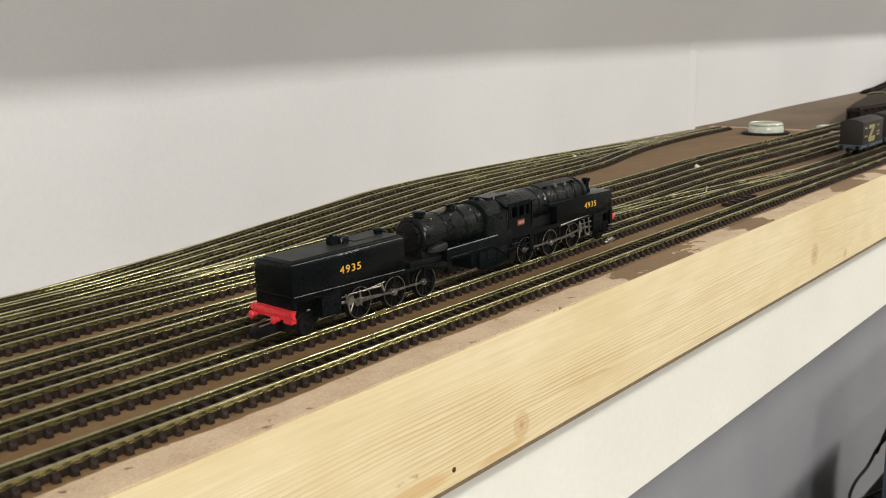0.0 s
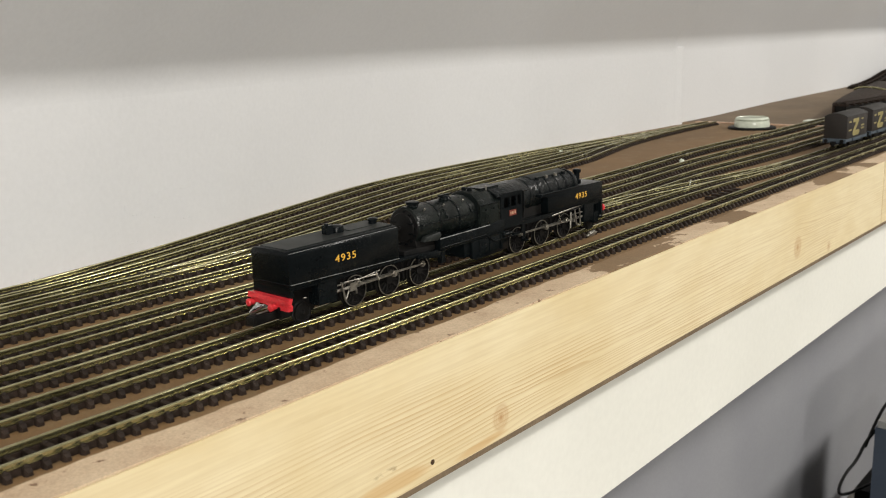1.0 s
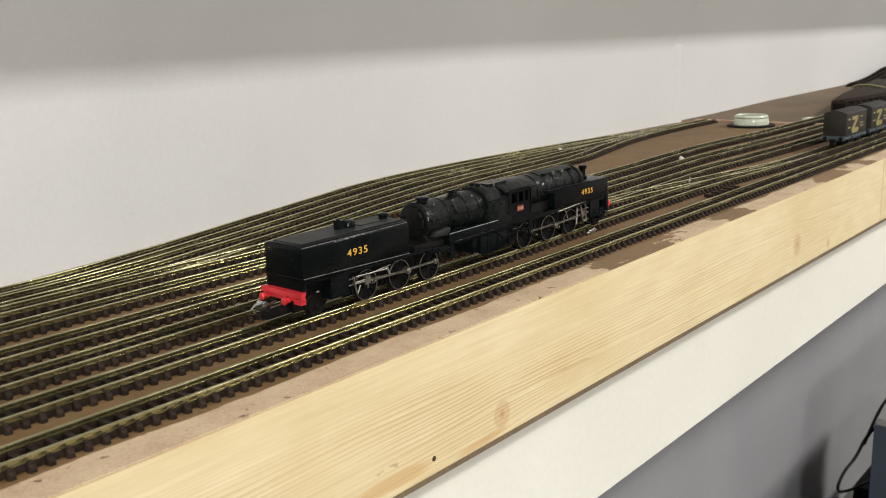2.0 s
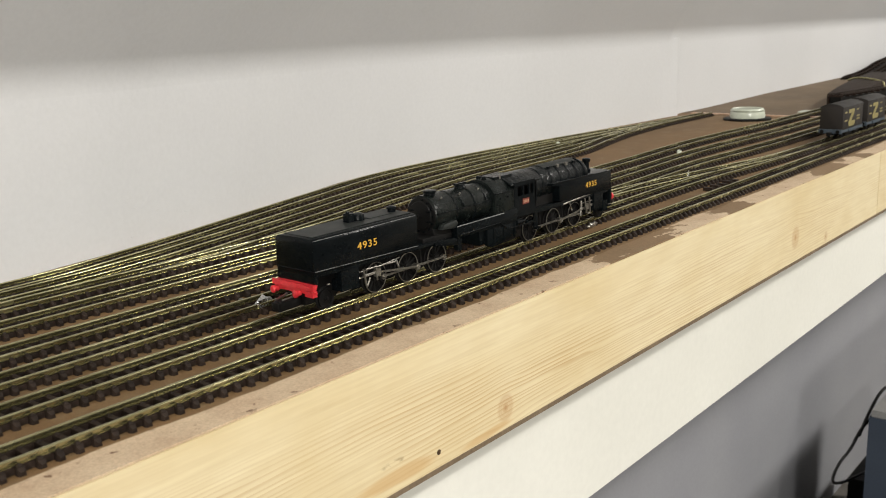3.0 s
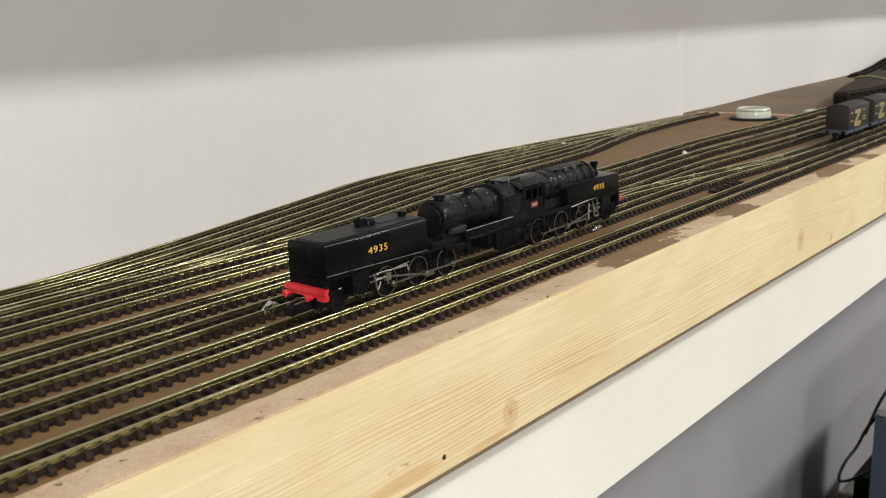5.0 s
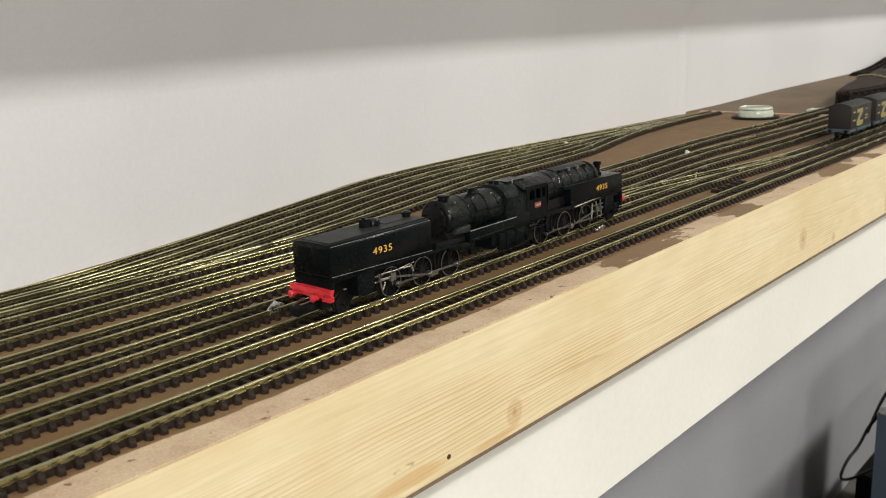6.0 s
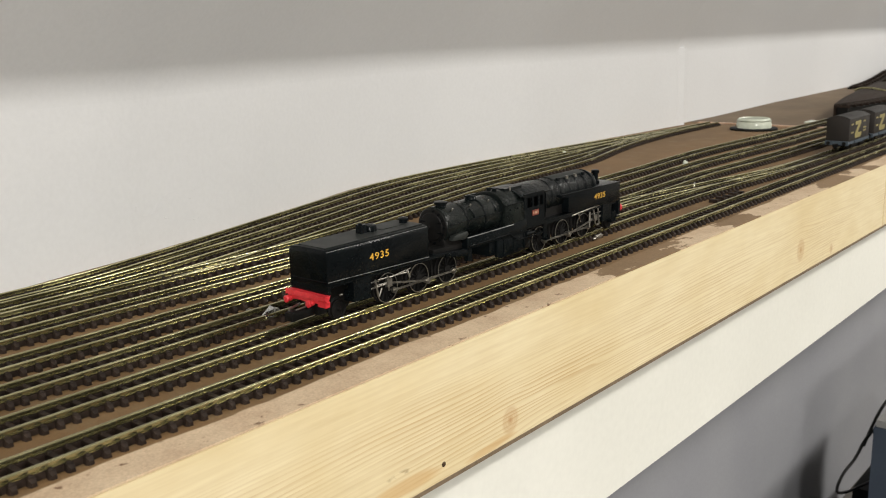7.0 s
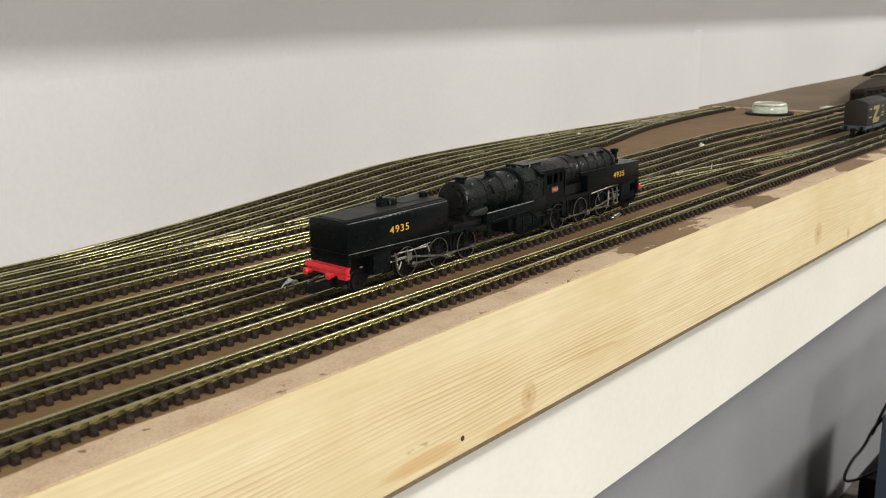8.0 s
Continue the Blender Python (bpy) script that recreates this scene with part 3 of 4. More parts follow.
def driving_wheel(parent, x, side):
    """A spoked wheel whose axle is its origin, at one side of the locomotive."""
    y = side * 4.5
    wheel = base_empty("driving_wheel", pose(x * MM, y * MM, TREAD * MM), "", "")
    wheel.parent = parent
    a = side
    part("tyre", mm_lathe([(5.15, -0.7), (5.9, -0.7), (5.9, -0.35), (5.4, -0.1), (5.4, 0.9), (5.25, 1.05), (5.15, 1.05)] if side > 0 else
                          [(5.15, 0.7), (5.9, 0.7), (5.9, 0.35), (5.4, 0.1), (5.4, -0.9), (5.25, -1.05), (5.15, -1.05)], (0, 0, 0), "y", 32, True), BLACK_MATT, wheel, "blackened tyre")
    part("rim", mm_lathe([(5.12, 0.9 * a), (5.45, 0.88 * a), (5.45, 1.12 * a), (5.12, 1.14 * a)], (0, 0, 0), "y", 36, True), STEEL, wheel, "thin bright steel rim")
    bm = bmesh.new()
    lathe(bm, [(1.5 * MM, -0.5 * a * MM), (1.5 * MM, 1.15 * a * MM), (0.4 * MM, 1.25 * a * MM)], (0, 0, 0), "y", 16)
    for k in range(12):
        spoke = new("spoke", SPOKE_MESH)
        spoke.parent, spoke.matrix_basis = wheel, pose(0, 0.3 * a * MM, 0, 0, 30 * k, 0)
    lathe(bm, [(5.1 * MM, -0.6 * a * MM), (5.1 * MM, -0.3 * a * MM)], (0, 0, 0), "y", 24)
    # balance weight opposite the crank
    sector = [(4.8 * math.cos(radians(d)), 4.8 * math.sin(radians(d))) for d in range(145, 216, 10)]
    prism(bm, [(u * MM, v * MM) for u, v in sector], "y", 0.2 * a * MM, 0.75 * a * MM)
    part("wheel_centre", bm, BLACK_MATT, wheel, "black spoked wheel centre")
    part("crank_pin", mm_rods(((CRANK, 0.8 * a, 0), (CRANK, 3.4 * a, 0), 0.55)), STEEL, wheel, "steel crank pin")
    return wheel


def pony_wheel(parent, x, side):
    wheel = base_empty("pony_wheel", pose(x * MM, side * 4.5 * MM, 3.4 * MM), "", "")
    wheel.parent = parent
    a = side
    part("disc", mm_lathe([(3.9, -0.6 * a), (3.9, -0.25 * a), (3.4, 0), (3.4, 0.9 * a), (2.9, 0.95 * a), (2.7, 0.5 * a), (0.9, 0.6 * a), (0.7, 1.1 * a)], (0, 0, 0), "y", 24), BLACK_MATT, wheel, "black pony wheel")
    part("axle_end", mm_lathe([(0.55, 1.0 * a), (0.5, 1.5 * a), (0.2, 1.6 * a)], (0, 0, 0), "y", 12), BLACK_MATT, wheel)
    return wheel


def build_locomotive():
    loco = base_empty("steam_locomotive", pose(FRONT_X, CENTRE_Y, 0), "black articulated model steam locomotive with red buffer beam, on the rails", "locomotive")
    # leading water tank
    tank = part("front_tank", mm_prism(tank_outline(25.3, 23.2), "x", 0, 50.6, 0.25), BLACK, loco, "gloss black water tank with rounded shoulders")
    part("tank_top", mm_block(2.0, 50, -6.6, 6.6, 25.15, 25.42, 0.1), GREY_TOP, tank, "dusty dark grey tank top")
    part("beading", mm_rods(((0.2, -8.95, 14.4), (50.4, -8.95, 13.1), 0.24), ((0.1, -8.9, 14.5), (0.1, 8.9, 14.5), 0.24), ((0.1, -8.85, 14), (0.1, -8.85, 22.4), 0.16)), BLACK, tank)
    # thin grey rods draw the highlights on the tank's edges
    part("worn_edge", mm_rods(((0.5, -8.42, 24.35), (50.2, -8.42, 24.35), 0.17), sides=8), EDGE_GLINT, tank, "grey rod that paints the highlight along the edge")
    part("lower_edge", mm_rods(((0.3, -9.1, 14.55), (50.4, -9.1, 13.25), 0.12), sides=8), EDGE_GLINT, tank, "grey highlight rod on the lower edge")
    part("front_apron", mm_block(0.1, 1.6, -8.9, 8.9, 9.6, 14.2, 0.2), BLACK, loco)
    filler = part("tank_filler", mm_lathe([(2.4, 25.1), (2.4, 27.2), (2.1, 27.6), (0.8, 27.9)], (30.2, 0.5, 0), "z", 20), BLACK, tank, "round black water filler")
    part("lid_hinge", mm_block(24.6, 27.2, -0.9, 1.9, 25.1, 28.4, 0.3), BLACK, filler)
    part("filler_stud", mm_rods(((25.2, 0.2, 28.2), (25.2, 0.2, 29.1), 0.7), ((28.3, 1.2, 27.4), (28.3, 1.2, 28.3), 0.4)), BLACK, filler)
    part("tank_vent", mm_lathe([(1.5, 25.1), (1.5, 26.3), (1.9, 26.5), (1.9, 27.1), (1.0, 27.5)], (47.5, 0.4, 0), "z", 16), BLACK, tank, "small black tank vent")
    part("top_hatch", mm_block(33.5, 45, -2.2, 3.0, 25.2, 25.65, 0.15), GREY_TOP, tank)
    lettering("running_number", "4935", 3.45 * MM, pose(24.7 * MM, -9.06 * MM, 19.0 * MM, 90, 0, 0), YELLOW, tank, "yellow running number")
    # red beam with lumpy buffers
    bm = bmesh.new()
    block(bm, -1.2 * MM, 0.2 * MM, -9.6 * MM, 9.3 * MM, 7.2 * MM, 10.0 * MM)
    block(bm, -1.9 * MM, 0.1 * MM, -9.7 * MM, 9.5 * MM, 8.9 * MM, 10.4 * MM)
    soften(bm, 0.45 * MM, 2)
    bmesh.ops.subdivide_edges(bm, edges=[e for e in bm.edges if e.calc_length() > 2 * MM], cuts=9)
    for v in bm.verts:
        v.co += 0.5 * MM * noise.noise_vector(v.co * 900)
    beam = part("buffer_beam", bm, RED, loco, "thickly painted red buffer beam")
    for y in (-2.6, 8.2):
        bm = bmesh.new()
        lathe(bm, [(0.9 * MM, 0.0), (1.0 * MM, -0.8 * MM), (0.8 * MM, -1.4 * MM), (1.25 * MM, -1.7 * MM), (1.3 * MM, -2.4 * MM), (0.9 * MM, -2.7 * MM)], (-0.8 * MM, y * MM, 7.2 * MM), "x", 14)
        for v in bm.verts:
            v.co += 0.2 * MM * noise.noise_vector(v.co * 1100)
        part("buffer", bm, RED, beam, "red painted buffer")
    bm = mm_block(-1.6, 0.4, -9.3, -5.6, 6.4, 8.2, 0.4)
    part("beam_step", bm, RED, beam)
    # leading coupling and pony truck
    bm = mm_prism([(-9.5, 4.9), (-8.4, 5.6), (-2.2, 5.2), (1.0, 5.8), (1.0, 2.6), (-3.0, 2.4), (-8.6, 2.2), (-9.5, 2.9)], "y", -1.6, 1.6, 0.3)
    block(bm, -9.4 * MM, -8.2 * MM, -1.9 * MM, 1.9 * MM, 2.4 * MM, 5.2 * MM)
    coupling = part("coupling", bm, BLACK_MATT, loco, "black hook coupling")
    part("coupling_spring", mm_rods(((-7.6, 1.9, 5.6), (-1.2, 3.6, 5.9), 0.42), ((-7.0, -0.6, 5.7), (-0.5, -1.4, 6.3), 0.3)), STEEL, coupling, "grey wire spring")
    part("pony_frame", mm_prism([(0.5, 2.4), (14, 2.4), (16, 5), (16, 9), (0.5, 9.4)], "y", -3.4, 3.4, 0.3), BLACK_MATT, loco)
    part("lamp_iron", mm_rods(((6.0, -8.0, 9.0), (7.2, -8.0, 9.0), 0.28)), STEEL, loco, "bright steam cock")

    # frames of both power units
    for x0, x1 in ((2, 73), (112, 183)):
        part("frame", mm_block(x0, x1, -3.5, 3.5, 5.2, 13.2, 0.2), BLACK_MATT, loco)
    part("running_plate", mm_prism([(1, 12.4), (54, 11.6), (73, 11.0), (73, 12.0), (54, 12.9), (1, 14.2)], "y", -8.8, 8.8, 0.15), BLACK, loco)
    for side in (-1, 1):
        y0, y1 = sorted((side * 5.6, side * 8.8))
        cyl = part("cylinder", mm_block(12.0, 20.2, *sorted((side * 4.0, side * 8.7)), 5.2, 9.0, 0.5), BLACK, loco, "black cylinder")
        part("steam_chest", mm_block(11.9, 20.3, y0, y1, 8.6, 12.2, 0.3), BLACK, cyl)
        for name, bar in zip(("guide_bar", "guide_bar", "gear_bracket", "radius_rod"), (((20.3, side * 7.6, 9.6), (30.5, side * 7.6, 9.9), 0.3), ((20.3, side * 7.6, 7.6), (30.5, side * 7.6, 7.6), 0.3), ((30.2, side * 7.6, 5.0), (29.6, side * 7.6, 10.6), 0.35), ((30.4, side * 8.2, 9.8), (42, side * 7.4, 10.6), 0.25))):
            part(name, mm_rods(bar), STEEL, cyl)
        part("valve_gear", mm_rods(((22.6, side * 8.4, 10.6), (24.0, side * 8.5, 4.2), 0.36), ((24.2, side * 8.5, 4.2), (25.8, side * 8.4, 7.0), 0.32), ((24.0, side * 8.2, 10.2), (40.5, side * 7.8, 9.6), 0.3)), STEEL, cyl, "steel valve links")
        part("expansion_link", mm_rods(((39.4, side * 8.0, 10.6), (40.8, side * 8.0, 7.6), 0.38)), BRIGHT, cyl, "bright expansion link")
        # trailing unit, the same gear facing the other way
        cyl = part("cylinder", mm_block(173.6, 181.4, *sorted((side * 4.0, side * 8.7)), 5.2, 9.0, 0.5), BLACK, loco, "black cylinder")
        part("steam_chest", mm_block(173.7, 181.5, y0, y1, 8.6, 14.0, 0.3), BLACK, cyl)
        for name, bar in zip(("guide_bar", "guide_bar", "gear_bracket", "radius_rod"), (((163.5, side * 7.6, 9.9), (173.8, side * 7.6, 9.9), 0.3), ((163.5, side * 7.6, 7.6), (173.8, side * 7.6, 7.6), 0.3), ((163.8, side * 7.6, 4.2), (164.4, side * 7.6, 11.2), 0.5), ((148, side * 8.2, 12.2), (171, side * 8.2, 13.4), 0.45))):
            part(name, mm_rods(bar), STEEL, cyl)
        part("valve_gear", mm_rods(((169.8, side * 8.5, 12.2), (170.6, side * 8.6, 4.6), 0.42), ((168.2, side * 8.5, 4.8), (170.6, side * 8.5, 4.6), 0.34), ((166.0, side * 8.5, 12.0), (167.6, side * 8.5, 5.2), 0.38)), STEEL, cyl, "steel valve links")
        part("expansion_link", mm_rods(((153.6, side * 8.2, 12.0), (155.4, side * 8.2, 8.2), 0.32)), BRIGHT, cyl, "bright expansion link")

    # boiler unit
    boiler = part("boiler", mm_lathe([(7.0, 63.4), (7.4, 63.8), (7.4, 75.6), (7.25, 75.8), (7.45, 98.0)], (0, 0, 21.2), "x", 48), BOILER_BLACK, loco, "gloss black boiler barrel")
    part("smokebox_door", mm_lathe([(7.0, 63.5), (6.8, 63.1), (5.5, 62.8), (5.2, 62.3), (2.7, 61.7), (0.7, 61.4), (0.6, 60.6)], (0, 0, 21.2), "x", 40), BLACK_MATT, boiler, "black domed smokebox door")
    part("door_strap", mm_rods(((62.3, -5.1, 23.1), (62.0, 4.6, 23.1), 0.33), ((62.3, -5.1, 19.3), (62.0, 4.6, 19.3), 0.33), ((62.1, 0, 24.2), (62.1, 0, 18.6), 0.3)), BLACK, boiler)
    for k in range(9):
        a = radians(100 + 26 * k)
        part("door_bolt", mm_rods(((63.2, 6.2 * math.cos(a), 21.2 + 6.2 * math.sin(a)), (62.3, 6.2 * math.cos(a), 21.2 + 6.2 * math.sin(a)), 0.4), sides=8), BLACK, boiler)
    for x, r in ((75.3, 7.25), (86.6, 7.35), (97.2, 7.44)):
        part("boiler_band", mm_lathe([(r, x), (r + 0.2, x + 0.1), (r + 0.2, x + 0.8), (r, x + 0.9)], (0, 0, 21.2), "x", 48), BLACK, boiler)
    part("chimney", mm_lathe([(2.7, 27.6), (2.2, 28.4), (2.1, 28.9), (2.6, 29.1), (2.6, 29.9), (1.8, 30.1)], (68.4, 0, 0), "z", 24), BLACK, boiler, "squat black chimney")
    part("dome", mm_lathe([(2.6, 28.0), (2.2, 29.0), (1.7, 29.6), (0.8, 29.8)], (86.8, 0, 0), "z", 24), BLACK, boiler, "low black steam dome")
    part("dome_lever", mm_block(83.4, 90.4, -0.5, 0.5, 29.4, 30.1, 0.2), BLACK, boiler)
    part("handrail", mm_rods(((65, -7.75, 22.4), (98, -7.85, 22.2), 0.2), *[((x, -7.0, 22.4), (x, -7.95, 22.4), 0.32) for x in (64, 75, 86, 96)]), BLACK, boiler)
    part("clack_pipe", mm_rods(((79.0, -5.6, 26.1), (80.2, -7.5, 22.6), 0.3), ((93.5, -5.4, 26.5), (94.0, -7.6, 23.0), 0.3)), BLACK, boiler)
    box = [(-8.9, 12.5), (-8.9, 24.6)] + [(y, z) for y, z in arc_outline(0, 20.2, 9.5, 148, 32, 14)] + [(8.9, 24.6), (8.9, 12.5)]
    part("firebox", mm_prism(box, "x", 97.6, 111.0, 0.3), BOILER_BLACK, loco, "black square-shouldered firebox")
    part("firebox_lagging", mm_rods(((98, -9.0, 24.5), (111, -9.0, 24.6), 0.25)), BLACK, loco)
    # cradle, ash pan and side platforms under the boiler
    part("cradle", mm_prism([(56, 12.2), (74, 10.6), (120, 10.6), (130, 12.0), (130, 14.0), (56, 14.2)], "y", -6.5, 6.5, 0.3), BLACK_MATT, loco)
    part("boiler_saddle", mm_prism([(-6.5, 13.5), (6.5, 13.5), (5.2, 17.5), (-5.2, 17.5)], "x", 63, 74, 0.3), BLACK_MATT, loco)
    part("ash_pan", mm_prism([(89, 11.4), (89.4, 5.2), (102, 5.6), (104, 3.4), (117.5, 3.9), (118.8, 11.4)], "y", -7.2, 7.2, 0.3), BLACK, loco, "black ash pan")
    for side in (-1, 1):
        part("ash_pan_side", mm_prism([(92.5, 11.3), (92.5, 4.6), (95.0, 3.6), (112.5, 4.2), (113.8, 11.3)], "y", *sorted((side * 7.0, side * 8.7)), 0.25), BLACK, loco, "weathered black ash pan side")
    for x in (96.5, 103.2, 110.5):
        part("ash_pan_rib", mm_block(x, x + 0.9, -8.95, -8.65, 5.0, 11.0, 0.1), BLACK, loco)
    for side in (-1, 1):
        y0, y1 = sorted((side * 6.0, side * 9.2))
        plat = part("side_platform", mm_prism([(72.8, 11.5), (72.8, 16.2), (103.5, 16.3), (107.5, 17.0), (112.5, 17.0), (112.5, 11.2)], "y", y0, y1, 0.3), BLACK, loco, "long black side platform")
        # the platform's edge highlight, put on as a grey rod
        part("platform_lip", mm_rods(((73, side * 9.22, 16.1), (103, side * 9.22, 16.2), 0.2), sides=8), EDGE_GLINT, plat, "grey highlight rod on the platform edge")
        part("sand_box", mm_prism([(64.5, 16.3), (66.0, 18.0), (73.5, 18.7), (74.4, 17.3), (72.5, 15.6)], "y", *sorted((side * 6.4, side * 8.8)), 0.3), GREY_TOP, plat, "dusty grey sand box")
        part("platform_bracket", mm_block(74.0, 76.2, *sorted((side * 6.6, side * 8.6)), 6.6, 11.6, 0.3), BLACK, plat)
        part("lower_step", mm_prism([(60, 11.0), (72, 9.2), (73, 9.2), (73, 11.6), (60, 12.4)], "y", y0, y1, 0.2), BLACK, plat)
    # cab, with window openings left between its posts
    cab = part("cab_floor", mm_block(110.8, 126.0, -8.6, 8.6, 12.6, 17.2, 0.2), BLACK, loco)
    for side in (-1, 1):
        y0, y1 = sorted((side * 8.3, side * 9.0))
        part("cab_side", mm_block(110.8, 125.4, y0, y1, 15.4, 21.3, 0.12), BLACK, cab)
        part("cab_header", mm_block(110.8, 125.4, y0, y1, 25.3, 27.1, 0.12), BLACK, cab)
        for x0, x1 in ((110.8, 113.0), (116.6, 117.7), (120.9, 122.0), (124.4, 125.4)):
            part("window_post", mm_block(x0, x1, y0, y1, 21.2, 25.4, 0.08), BLACK, cab)
    part("cab_front", mm_prism([(-8.4, 15), (-8.4, 26.4)] + arc_outline(0, 17.3, 11.8, 133, 47, 8) + [(8.4, 26.4), (8.4, 15)], "x", 110.6, 111.5, 0.1), BLACK, cab)
    part("cab_back", mm_prism([(-8.4, 15), (-8.4, 26.4)] + arc_outline(0, 17.3, 11.8, 133, 47, 8) + [(8.4, 26.4), (8.4, 15)], "x", 127.0, 127.8, 0.1), BLACK_MATT, cab)
    roof = arc_outline(0, 14.9, 14.6, 128, 52, 14) + arc_outline(0, 14.9, 13.9, 52, 128, 14)
    part("cab_roof", mm_prism(roof, "x", 108.6, 131.0, 0.1), BLACK_LUMPY, cab, "black curved cab roof, thickly painted")
    part("roof_ventilator", mm_block(104.6, 116.5, -3.6, 3.6, 28.9, 29.9, 0.5), BLACK_LUMPY, cab)
    plate = part("number_plate", mm_block(116.4, 121.0, -9.16, -8.95, 17.5, 19.8, 0.05), PLATE_RED, cab, "small red plate with worn marks")
    for k in range(4):
        part("plate_mark", mm_block(116.9 + 1.0 * k, 117.5 + 1.0 * k, -9.24, -9.15, 18.1, 19.2, 0.02), COPPER, plate)
    # trailing bunker with its drum
    part("bunker_frame", mm_block(126.0, 190.0, -8.4, 8.4, 12.0, 13.8, 0.2), BLACK, loco)
    bunker = part("rear_tank", mm_prism([(138.6, 21.6), (144.2, 20.8), (144.2, 14.2), (176, 13.2), (188.8, 13.0), (188.8, 22.0), (138.6, 22.8)], "y", -9.0, 9.0, 0.25), BLACK, loco, "black trailing tank")
    part("bunker_lip", mm_rods(((138.8, -9.05, 22.6), (172, -9.05, 22.3), 0.3)), BLACK, bunker)
    part("bunker_inner", mm_block(128.4, 145, -5.4, 5.4, 13.6, 22, 0.3), BLACK_MATT, bunker)
    part("coal_drum", mm_lathe([(5.5, 127.2), (7.0, 127.9), (7.15, 128.0), (7.15, 150), (7.0, 169.8), (6.2, 172.2), (4.0, 172.8)], (0, 0, 22.4), "x", 40), BLACK_LUMPY, bunker, "thickly painted black cylindrical coal bunker")
    for x in (134, 141, 148, 155, 161.5, 168):
        part("drum_band", mm_lathe([(7.0, x), (7.3, x + 0.1), (7.3, x + 0.9), (7.0, x + 1.0)], (0, 0, 22.4), "x", 40), BLACK, bunker)
    part("drum_hatch", mm_prism(arc_outline(0, 22.4, 7.55, 118, 62, 8) + arc_outline(0, 22.4, 6.9, 62, 118, 8), "x", 140, 166, 0.12), GREY_TOP, bunker)
    for x in (142.5, 149.5, 156.5, 163):
        part("drum_catch", mm_block(x, x + 1.6, -4.4, -3.2, 28.0, 29.3, 0.2), STEEL if x in (149.5, 156.5) else BLACK, bunker)
    part("rear_vent", mm_lathe([(2.0, 21.8), (2.0, 23.2), (1.3, 23.6), (1.3, 26.4), (1.9, 26.7), (1.9, 28.0), (1.2, 28.3)], (178.8, -1.5, 0), "z", 20), BLACK, bunker, "black standing vent pipe")
    lettering("running_number", "4935", 3.45 * MM, pose(170.6 * MM, -9.06 * MM, 17.9 * MM, 90, 0, 0), YELLOW, bunker, "yellow running number")
    part("rear_beam", mm_block(187.6, 189.2, -9.0, 9.0, 6.4, 13.2, 0.2), BLACK, loco)
    for y in (-7.2, 7.2):
        part("rear_buffer", mm_lathe([(0.9, 189.0), (1.0, 190.2), (1.8, 190.5), (1.8, 191.4), (1.1, 191.8)], (0, y, 9.2), "x", 16), RED, loco, "red painted buffer")
    part("rear_truck", mm_prism([(176, 3.0), (190, 2.6), (196.5, 3.0), (197.5, 5.6), (188, 6.4), (176, 7.4)], "y", -2.2, 2.2, 0.3), BLACK_MATT, loco)
    part("rear_step", mm_block(182.5, 186.5, -8.4, -6.4, 3.4, 8.4, 0.3), BLACK, loco)

    # pipes, rails and steps along the near and far sides
    for side in (-1, 1):
        s = side
        part("feed_pipe", mm_rods(((74, s * 9.3, 12.6), (100, s * 9.3, 12.8), 0.3), ((100, s * 9.3, 12.8), (106, s * 9.0, 9.2), 0.3), ((106, s * 9.0, 9.2), (120, s * 8.6, 9.0), 0.3)), BLACK, loco, "black feed pipe")
        part("injector", mm_lathe([(0.6, 112.0), (1.1, 112.4), (1.1, 115.6), (0.7, 116.0), (0.7, 118.5)], (0, s * 8.6, 10.4), "x", 12), BLACK, loco, "black injector body")
        part("cab_handrail", mm_rods(((110.2, s * 9.25, 17.6), (110.2, s * 9.25, 25.8), 0.16), ((126.0, s * 9.25, 17.6), (126.0, s * 9.25, 25.8), 0.16)), BLACK, cab)
        for x in (126.6, 186.0):
            part("footstep", mm_block(x, x + 3.2, *sorted((s * 7.2, s * 8.9)), 5.2, 5.9, 0.1), BLACK, loco)
            part("step_hanger", mm_block(x + 0.3, x + 2.9, *sorted((s * 7.0, s * 7.5)), 5.4, 12.4, 0.1), BLACK, loco)
        part("cab_steps", mm_block(119.5, 124.5, *sorted((s * 7.6, s * 9.0)), 9.0, 9.7, 0.1), BLACK, cab)
        for x in (39.8, 56.4, 135.0, 152.6):
            part("brake_hanger", mm_rods(((x, s * 4.6, 11.0), (x + 0.6, s * 4.6, 4.0), 0.45)), BLACK_MATT, loco)
    for x in (69.5, 80.5, 92.0):
        part("washout_plug", mm_rods(((x, -4.4, 26.7), (x, -5.0, 27.6), 0.35)), STEEL, boiler, "bright washout plug")
    for x in (101.0, 106.0):
        part("firebox_plug", mm_rods(((x, -8.7, 22.4), (x, -9.2, 22.4), 0.4)), BLACK, loco)
    part("pop_valve", mm_lathe([(1.0, 28.6), (1.0, 30.4), (0.6, 30.8)], (100.4, -1.4, 0), "z", 14), BLACK, loco)
    part("pop_valve", mm_lathe([(1.0, 28.6), (1.0, 30.4), (0.6, 30.8)], (100.4, 1.4, 0), "z", 14), BLACK, loco)
    part("whistle", mm_rods(((108.2, -3.6, 28.0), (108.2, -3.6, 30.6), 0.35)), STEEL, loco, "small steel whistle")

    moving = {"wheels": [], "ponies": [], "coupling": [], "connecting": [], "crossheads": []}
